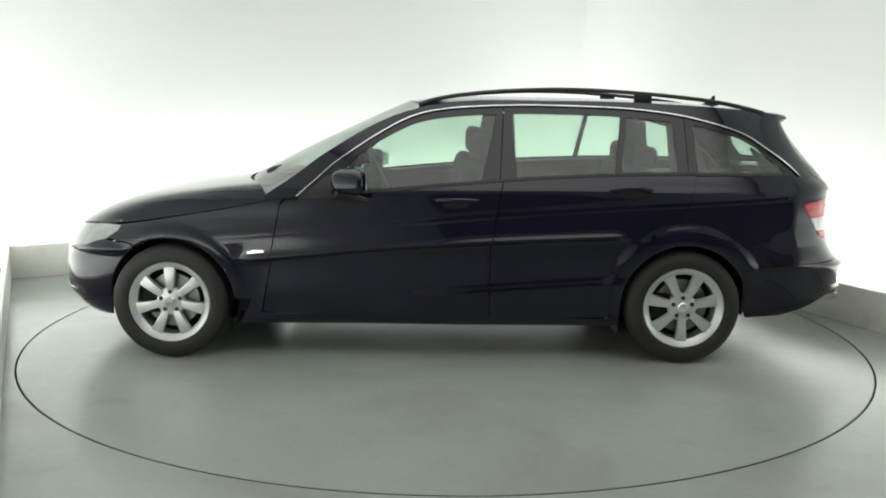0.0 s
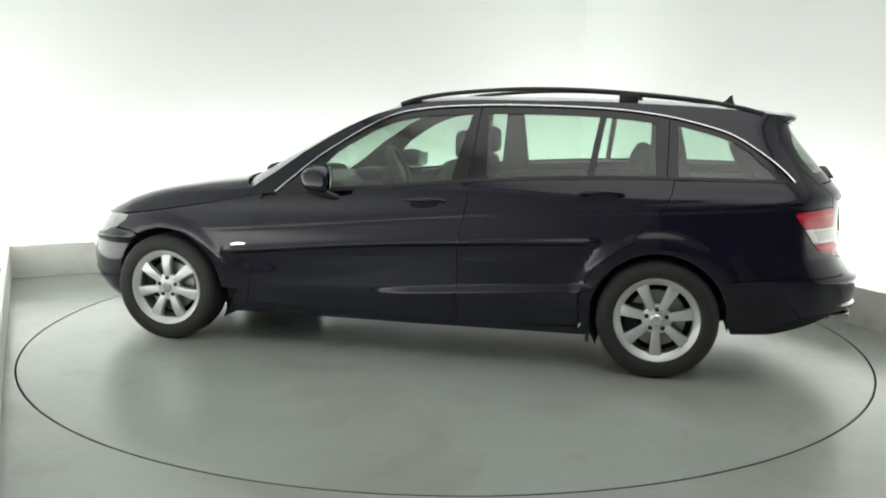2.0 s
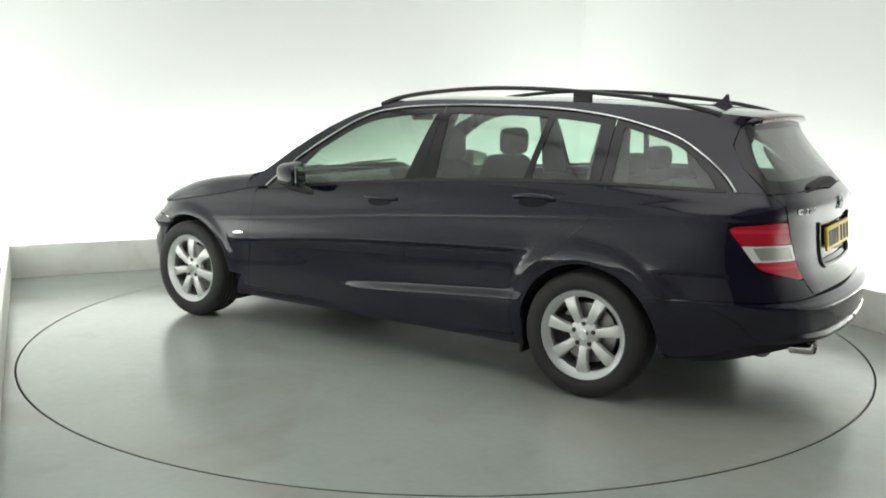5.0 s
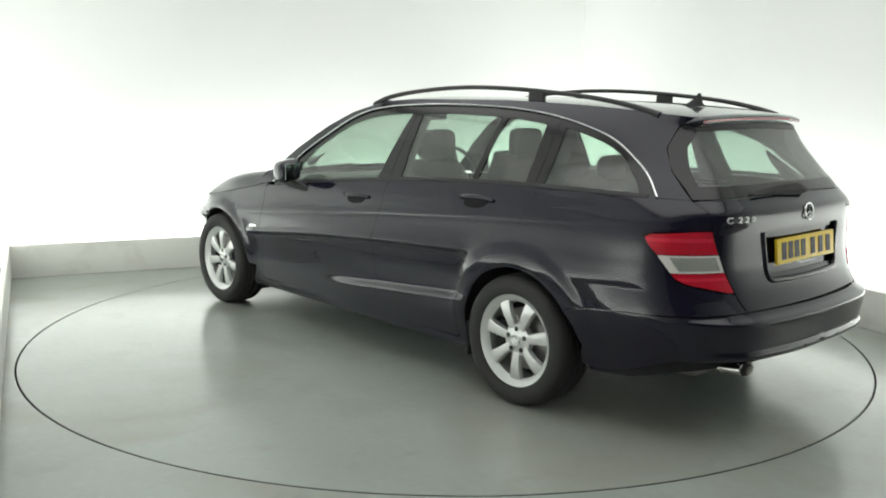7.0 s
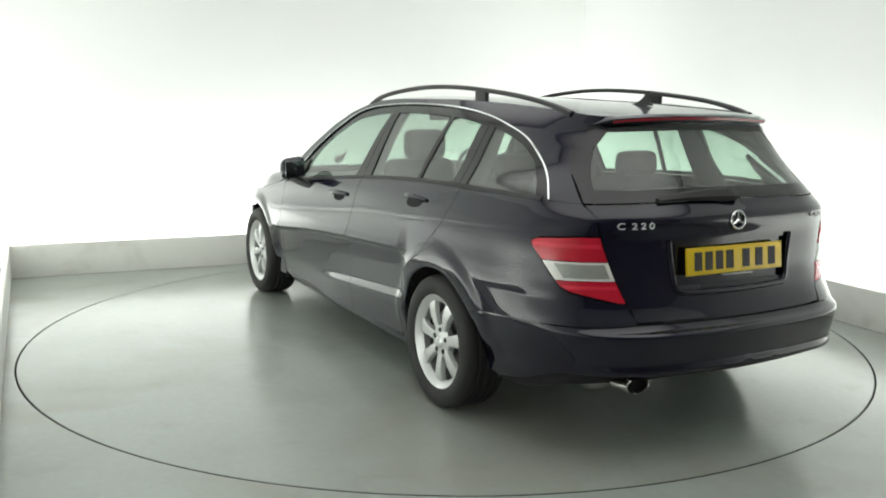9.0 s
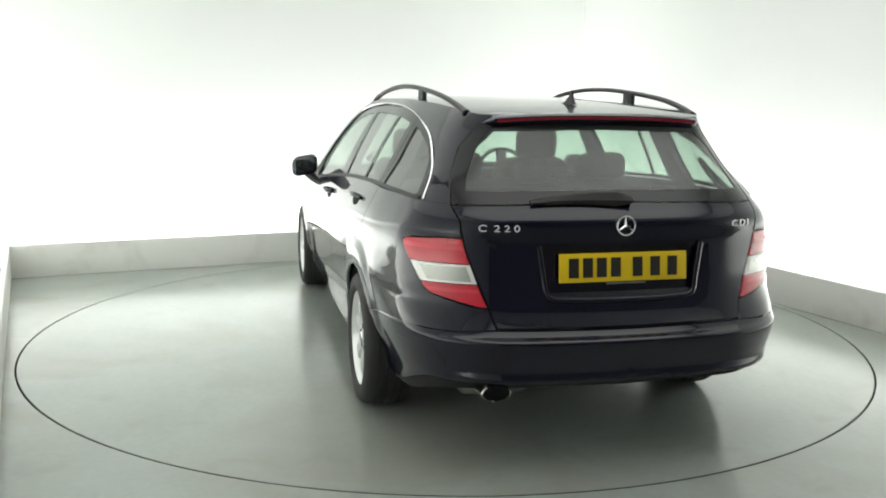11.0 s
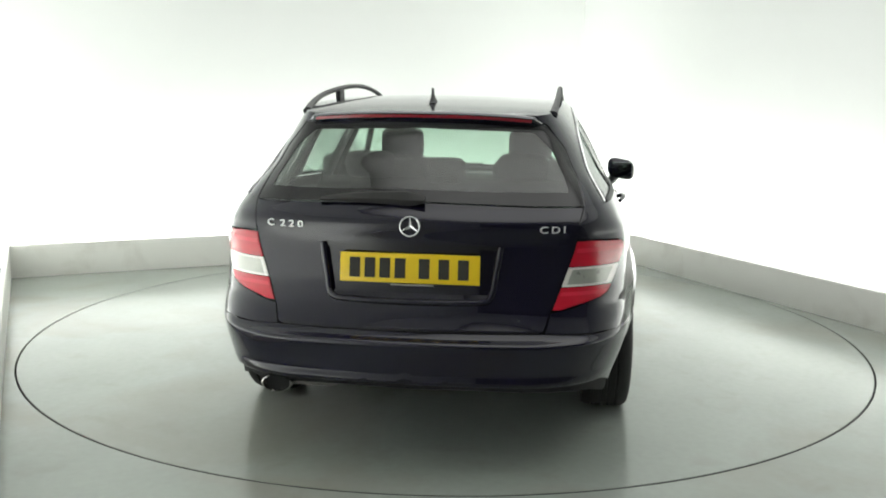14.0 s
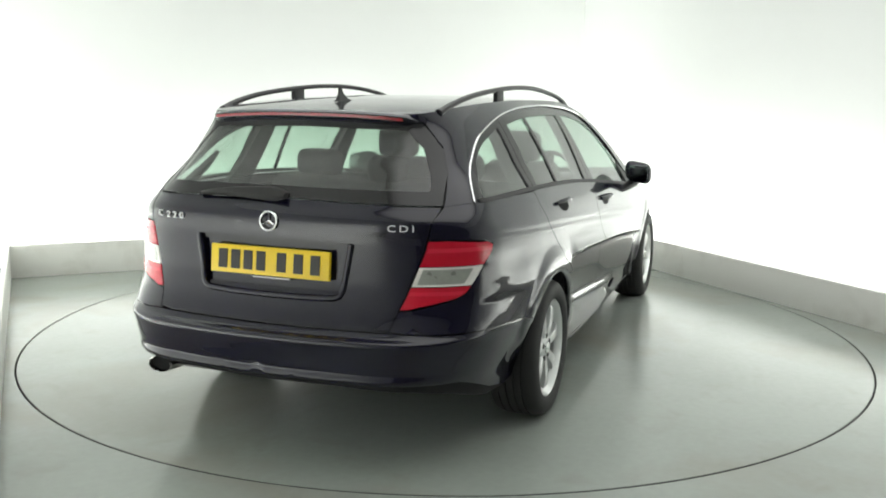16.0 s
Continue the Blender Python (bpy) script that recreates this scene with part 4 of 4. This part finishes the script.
        ring = [(x0 + 0.080 * math.cos(2 * math.pi * k / 20), z0 - 0.004 + 0.027 * math.sin(2 * math.pi * k / 20) - 0.06 * 0.1 * math.cos(2 * math.pi * k / 20)) for k in range(20)]
        panel("scoop_shade", side(ring), DARK, h, s, off=0.0015, gap=0, lip=0, m=Matrix())
    # bright badge with a clear lens on the wing
    panel("wing_badge", side([(0.962, 0.560), (0.875, 0.568), (0.872, 0.579), (0.925, 0.580), (0.960, 0.570)]), CHROME, car, s, off=0.004, gap=0, lip=0.006, label="small bright badge on the front wing")
    # rubber flap ahead of the rear wheel
    bm = bmesh.new()
    box(bm, -1.045, -1.025, 0.74, 0.83, 0.135, 0.31, bevel=0.006)
    bmesh.ops.scale(bm, verts=bm.verts, vec=(1, s, 1))
    bmesh.ops.recalc_face_normals(bm, faces=bm.faces)
    part("wheel_flap", smooth(bm), BLACK, car, "", SHIFT)
    # wiper arm on the windscreen
    bm = bmesh.new()
    tube(bm, [(1.02, s * 0.42 - 0.1, 0.915), (1.03, s * 0.2 - 0.1, 0.925), (1.02, s * 0.42 - 0.42, 0.930)], 0.008, 6)
    part("wiper_arm", smooth(bm), BLACK, car, "", SHIFT)

# raised pivot end of the wiper by the screen pillar
bm = bmesh.new()
tube(bm, [(0.925, 0.44, 0.956), (0.895, 0.44, 0.968), (0.85, 0.44, 0.984), (0.80, 0.44, 1.006), (0.74, 0.44, 1.030)], lambda t: 0.012 + 0.014 * math.sin(math.pi * min(1, t * 1.25 + 0.12)) if t < 0.7 else 0.006, 10)
part("wiper_pivot", smooth(bm, 60), BLACK, car, "black wiper pivot at the foot of the windscreen", SHIFT)

# tailgate fittings
bm = bmesh.new()
sec = [(-1.93, 1.330), (-1.97, 1.339), (-2.03, 1.340), (-2.062, 1.336), (-2.074, 1.328), (-2.070, 1.316), (-2.055, 1.300), (-2.02, 1.288), (-1.95, 1.290)]
rows = []
for k in range(25):
    y = -0.475 + 0.95 * k / 24
    f = abs(y) / 0.49
    h = 1 - 0.75 * step(0.43, 0.475, abs(y))
    rows.append([bm.verts.new((-1.95 + (x + 1.95) * (0.4 + 0.6 * h) + 0.055 * f ** 2.5, y, 1.31 + (z - 1.31) * h - 0.022 * f ** 2.5)) for x, z in sec])
for a, b in zip(rows, rows[1:]):
    for i in range(len(sec)):
        j = (i + 1) % len(sec)
        bm.faces.new((a[i], b[i], b[j], a[j]))
bm.faces.new(rows[0]), bm.faces.new(rows[-1][::-1])
bmesh.ops.recalc_face_normals(bm, faces=bm.faces)
spoiler = part("roof_spoiler", smooth(bm, 40), PAINT, car, "painted lip spoiler over the rear window", SHIFT)
bm = bmesh.new()
rows = []
for k in range(21):
    y = -0.425 + 0.85 * k / 20
    f = abs(y) / 0.49
    rows.append([bm.verts.new((x + 0.055 * f ** 2.5, y, z - 0.022 * f ** 2.5)) for x, z in ((-2.05, 1.324), (-2.0765, 1.324), (-2.0735, 1.313), (-2.045, 1.309))])
for a, b in zip(rows, rows[1:]):
    for i in range(3):
        bm.faces.new((a[i], b[i], b[i + 1], a[i + 1]))
bmesh.ops.recalc_face_normals(bm, faces=bm.faces)
part("high_brake_light", smooth(bm), DARKRED, spoiler, "long narrow red brake light")

# shark-fin aerial
bm = bmesh.new()
prof = [(-1.62, 0.004), (-1.68, 0.016), (-1.715, 0.045), (-1.735, 0.078), (-1.748, 0.080), (-1.752, 0.045), (-1.762, 0.012), (-1.775, 0.0)]
L = [bm.verts.new((x, 0.004 + 0.008 * max(0, 1 - h / 0.03), 1.368 + h * 0.78)) for x, h in prof]
Rr = [bm.verts.new((x, -0.004 - 0.008 * max(0, 1 - h / 0.03), 1.368 + h * 0.78)) for x, h in prof]
for i in range(len(prof) - 1):
    bm.faces.new((L[i], L[i + 1], Rr[i + 1], Rr[i]))
bm.faces.new(L[::-1]), bm.faces.new(Rr)
bmesh.ops.recalc_face_normals(bm, faces=bm.faces)
aerial = part("roof_aerial", smooth(bm), BLACK, car, "small black fin aerial", SHIFT)

# wiper of the rear window: covered pivot and tapering blade
bm = bmesh.new()
rows = []
for k in range(13):
    t = k / 12
    y = -0.045 + 0.40 * t
    hgt = (0.026 * (1 - t) ** 0.7 + 0.006) * (0.35 + 0.65 * step(0, 0.14, t))
    z0 = 1.013 - 0.012 * t + 0.016 * math.sin(t * 2.6) * 0.6
    x = TAIL(z0) + 0.030 * (y / YA) ** 2
    rows.append([bm.verts.new(p) for p in ((x + 0.004, y, z0 - hgt), (x - 0.030 + 0.012 * t, y, z0 - hgt * 0.8), (x - 0.040 + 0.016 * t, y, z0), (x - 0.022 + 0.01 * t, y, z0 + hgt), (x + 0.012, y, z0 + hgt))])
for a, b in zip(rows, rows[1:]):
    for i in range(4):
        bm.faces.new((a[i], b[i], b[i + 1], a[i + 1]))
bm.faces.new(rows[0]), bm.faces.new(rows[-1][::-1])
bmesh.ops.recalc_face_normals(bm, faces=bm.faces)
part("rear_wiper", smooth(bm, 50), RUBBER, car, "black rear wiper lying along the window's foot", SHIFT)

# number plate in its niche
plate_pose = SHIFT @ pose(TAIL(0.765) - 0.002, 0, 0.765, 0, 6, 0)
bm = bmesh.new()
box(bm, -0.008, 0.006, -0.2605, 0.2605, -0.0545, 0.0545, bevel=0.002)
plate = part("number_plate", smooth(bm), YELLOW, car, "yellow number plate with dark characters as plain bars", plate_pose)
for k, y in enumerate((0.205, 0.148, 0.092, 0.035, -0.055, -0.128, -0.2)):
    bm = bmesh.new()
    w = 0.020
    box(bm, -0.0105, -0.007, y - w, y + w, -0.037, 0.037, bevel=0.001)
    part("plate_bar", bm, INK, plate, "dark bar standing for a character")
bm = bmesh.new()
box(bm, -0.008, 0.004, -0.09, 0.07, -0.064, -0.058)
part("plate_holder_lip", bm, STEEL, plate, "pale edge of the plate holder")
# rounded rim of the niche
rim_pts = [(0.335, 0.850), (0.322, 0.77), (0.306, 0.675), (0.296, 0.655), (0.275, 0.646), (0.15, 0.642), (0.0, 0.641)]
rim_path = [skin(uy(y, z), z) + skin_normal(uy(y, z), z) * -0.002 for y, z in dense(rim_pts, 0.025, False)]
bm = bmesh.new()
tube(bm, rim_path + [Vector((p.x, -p.y, p.z)) for p in rim_path[-2::-1]], 0.013, 10)
part("niche_rim", smooth(bm, 80), PAINT, car, "", SHIFT)
# grip bar over the niche
panel("niche_grip", tail([(0.0, 0.838), (0.342, 0.836), (0.355, 0.862), (0.0, 0.866)]), GLOSSBLACK, car, both=True, off=-0.008, gap=0, lip=0.01)

# round emblem, drawn as a plain ring and disc
bm = bmesh.new()
prof = [(0.0360 + 0.0040 * math.cos(2 * math.pi * k / 8), 0.0040 * math.sin(2 * math.pi * k / 8)) for k in range(8)]
lathe(bm, prof, 36, axis="z", closed=True)
for k in range(3):
    arm = bmesh.ops.create_cone(bm, cap_ends=True, segments=4, radius1=0.0068, radius2=0.0012, depth=0.036)["verts"]
    bmesh.ops.transform(bm, matrix=Matrix.Rotation(2 * math.pi * k / 3, 4, "Z") @ Matrix.Translation((0.018, 0, 0.001)) @ Matrix.Rotation(math.pi / 2, 4, "Y"), verts=arm)
bmesh.ops.recalc_face_normals(bm, faces=bm.faces)
part("round_emblem", smooth(bm), CHROME, car, "plain bright round emblem", SHIFT @ pose(TAIL(0.922) - 0.005, 0, 0.922, 0, -84, 0))


def letter(body, y, z, size):
    """One raised letter on the tail."""
    cu = bpy.data.curves.new("letter", "FONT")
    cu.body, cu.size, cu.extrude, cu.offset, cu.align_x, cu.align_y = body, size, 0.0025, 0.0, "CENTER", "CENTER"
    tmp = bpy.data.objects.new("letter", cu)
    me = bpy.data.meshes.new_from_object(tmp)
    bpy.data.objects.remove(tmp)
    me.materials.append(SILVER)
    ob = new("letter", me)
    ob.parent = car
    ob["label"] = "raised silver letter"
    p = skin(uy(abs(y), z), z)
    n = skin_normal(uy(abs(y), z), z)
    if y < 0:
        n = Vector((n.x, -n.y, n.z))
    zax = n.normalized()
    xax = Vector((0, 0, 1)).cross(zax).normalized()
    yax = zax.cross(xax)
    rot = Matrix((xax, yax, zax)).transposed().to_4x4()
    ob.matrix_basis = SHIFT @ Matrix.Translation(Vector((p.x, y, z)) + zax * 0.004) @ rot @ Matrix.Diagonal((1.35, 1, 1, 1))


for ch, y in zip("C220", (0.543, 0.492, 0.456, 0.420)):
    letter(ch, y, 0.914, 0.036)
for ch, y in zip("CDI", (-0.488, -0.530, -0.562)):
    letter(ch, y, 0.916, 0.036)

# exhaust
bm = bmesh.new()
prof = [(0.040, 0.0), (0.044, 0.004), (0.044, 0.10), (0.040, 0.10), (0.038, 0.004)]
lathe(bm, prof, 28, closed=True)
for v in bm.verts:
    v.co.x *= 1.35
    v.co.z *= 0.75
    v.co = Vector((v.co.y, v.co.x, v.co.z))
bmesh.ops.recalc_face_normals(bm, faces=bm.faces)
ex = part("exhaust_tip", smooth(bm), TIPSTEEL, car, "oval steel exhaust tip", SHIFT @ pose(-2.355, 0.505, 0.309, 0, 3, 0))
# dark disc a little way inside the pipe
bm = bmesh.new()
lathe(bm, [(0.0001, 0.03), (0.039, 0.03)], 20)
for v in bm.verts:
    v.co = Vector((v.co.y, v.co.x * 1.33, v.co.z * 0.74))
part("exhaust_bore", bm, DARK, ex, "dark disc closing the bore")
bm = bmesh.new()
box(bm, -2.18, -1.78, 0.30, 0.60, 0.24, 0.34, bevel=0.04)
part("silencer", smooth(bm), STEEL, car, "dull steel silencer under the tail", SHIFT)

# ---------------- inside the car ----------------


def seat(x, y, w, name, high):
    bm = bmesh.new()
    box(bm, x - 0.02, x + 0.50, y - w, y + w, 0.36, 0.54, bevel=0.05)
    st = part(name, smooth(bm, 60), CLOTH, car, "dark cloth car seat", SHIFT)
    bm = bmesh.new()
    box(bm, -0.075, 0.075, y - w, y + w, 0.0, high - 0.50, bevel=0.055)
    for v in bm.verts:
        f = v.co.z / (high - 0.5)
        v.co.y = y + (v.co.y - y) * (1 - 0.14 * f ** 3)
    part("backrest", smooth(bm, 60), CLOTH, st, "", pose(x, 0, 0.50, 0, -16, 0))
    return st


def headrest(x, y, z, w, h, parent):
    bm = bmesh.new()
    box(bm, x - 0.055, x + 0.05, y - w, y + w, z - h, z, bevel=0.045)
    hr = part("headrest", smooth(bm, 60), CLOTH, parent, "padded dark headrest")
    for d in (-0.05, 0.05):
        bm = bmesh.new()
        tube(bm, [(x, y + d, z - h + 0.01), (x + 0.005, y + d, z - h - 0.08)], 0.006, 6)
        part("headrest_post", bm, CHROME, hr)


for y in (0.375, -0.375):
    st = seat(-0.10, y, 0.245, "front_seat", 1.06)
    headrest(-0.28, y, 1.215, 0.125, 0.17, st)
bm = bmesh.new()
box(bm, -1.12, -0.62, -0.66, 0.66, 0.36, 0.55, bevel=0.05)
bench = part("rear_bench", smooth(bm, 60), CLOTH, car, "dark cloth rear bench", SHIFT)
bm = bmesh.new()
box(bm, -0.08, 0.08, -0.64, 0.64, 0.0, 0.52, bevel=0.05)
part("backrest", smooth(bm, 60), CLOTH, bench, "", pose(-1.10, 0, 0.50, 0, -17, 0))
for y in (0.37, 0.0, -0.37):
    headrest(-1.25, y, 1.135 if y else 1.11, 0.12 if y else 0.10, 0.13, bench)
bm = bmesh.new()
box(bm, -2.12, -1.28, -0.62, 0.62, 0.925, 0.94, bevel=0.005)
part("load_cover", smooth(bm), BLACK, car, "black load-space cover", SHIFT)
bm = bmesh.new()
box(bm, 0.55, 0.95, -0.72, 0.72, 0.62, 0.885, bevel=0.06)
box(bm, 0.45, 0.62, -0.55, -0.22, 0.84, 0.925, bevel=0.03)
part("dashboard", smooth(bm, 60), BLACK, car, "dark moulded dashboard", SHIFT)
bm = bmesh.new()
prof = [(0.175 + 0.014 * math.cos(2 * math.pi * k / 8), 0.014 * math.sin(2 * math.pi * k / 8)) for k in range(8)]
lathe(bm, prof, 32, axis="z", closed=True)
box(bm, -0.17, 0.17, -0.035, 0.035, -0.02, 0.005, bevel=0.008)
lathe(bm, [(0.0001, 0.02), (0.06, 0.015), (0.075, -0.01), (0.04, -0.12)], 20, axis="z")
bmesh.ops.recalc_face_normals(bm, faces=bm.faces)
part("steering_wheel", smooth(bm, 50), BLACK, car, "dark three-spoke steering wheel", SHIFT @ pose(0.34, -0.375, 0.90, 0, -68, 0))
bm = bmesh.new()
box(bm, 0.16, 0.185, -0.11, 0.11, 1.255, 1.325, bevel=0.012)
part("interior_mirror", smooth(bm), BLACK, car, "black interior mirror", SHIFT)
bm = bmesh.new()
box(bm, -2.05, 0.95, -0.70, 0.70, 0.33, 0.37)
part("cabin_floor", bm, CLOTH, car, "", SHIFT)
headliner = sheet("headliner", lambda a, b: roof_fn(a * 0.985, 0.02 + 0.95 * b) - Vector((0, 0, 0.025)), 16, 20, DARK)


def motions():
    walk(car, [(t, pose(0, 0, 0, 0, 0, a)) for t, a in TURN])
    walk(turntable, [(t, pose(0, 0, GROUND, 0, 0, a)) for t, a in TURN])


motions()
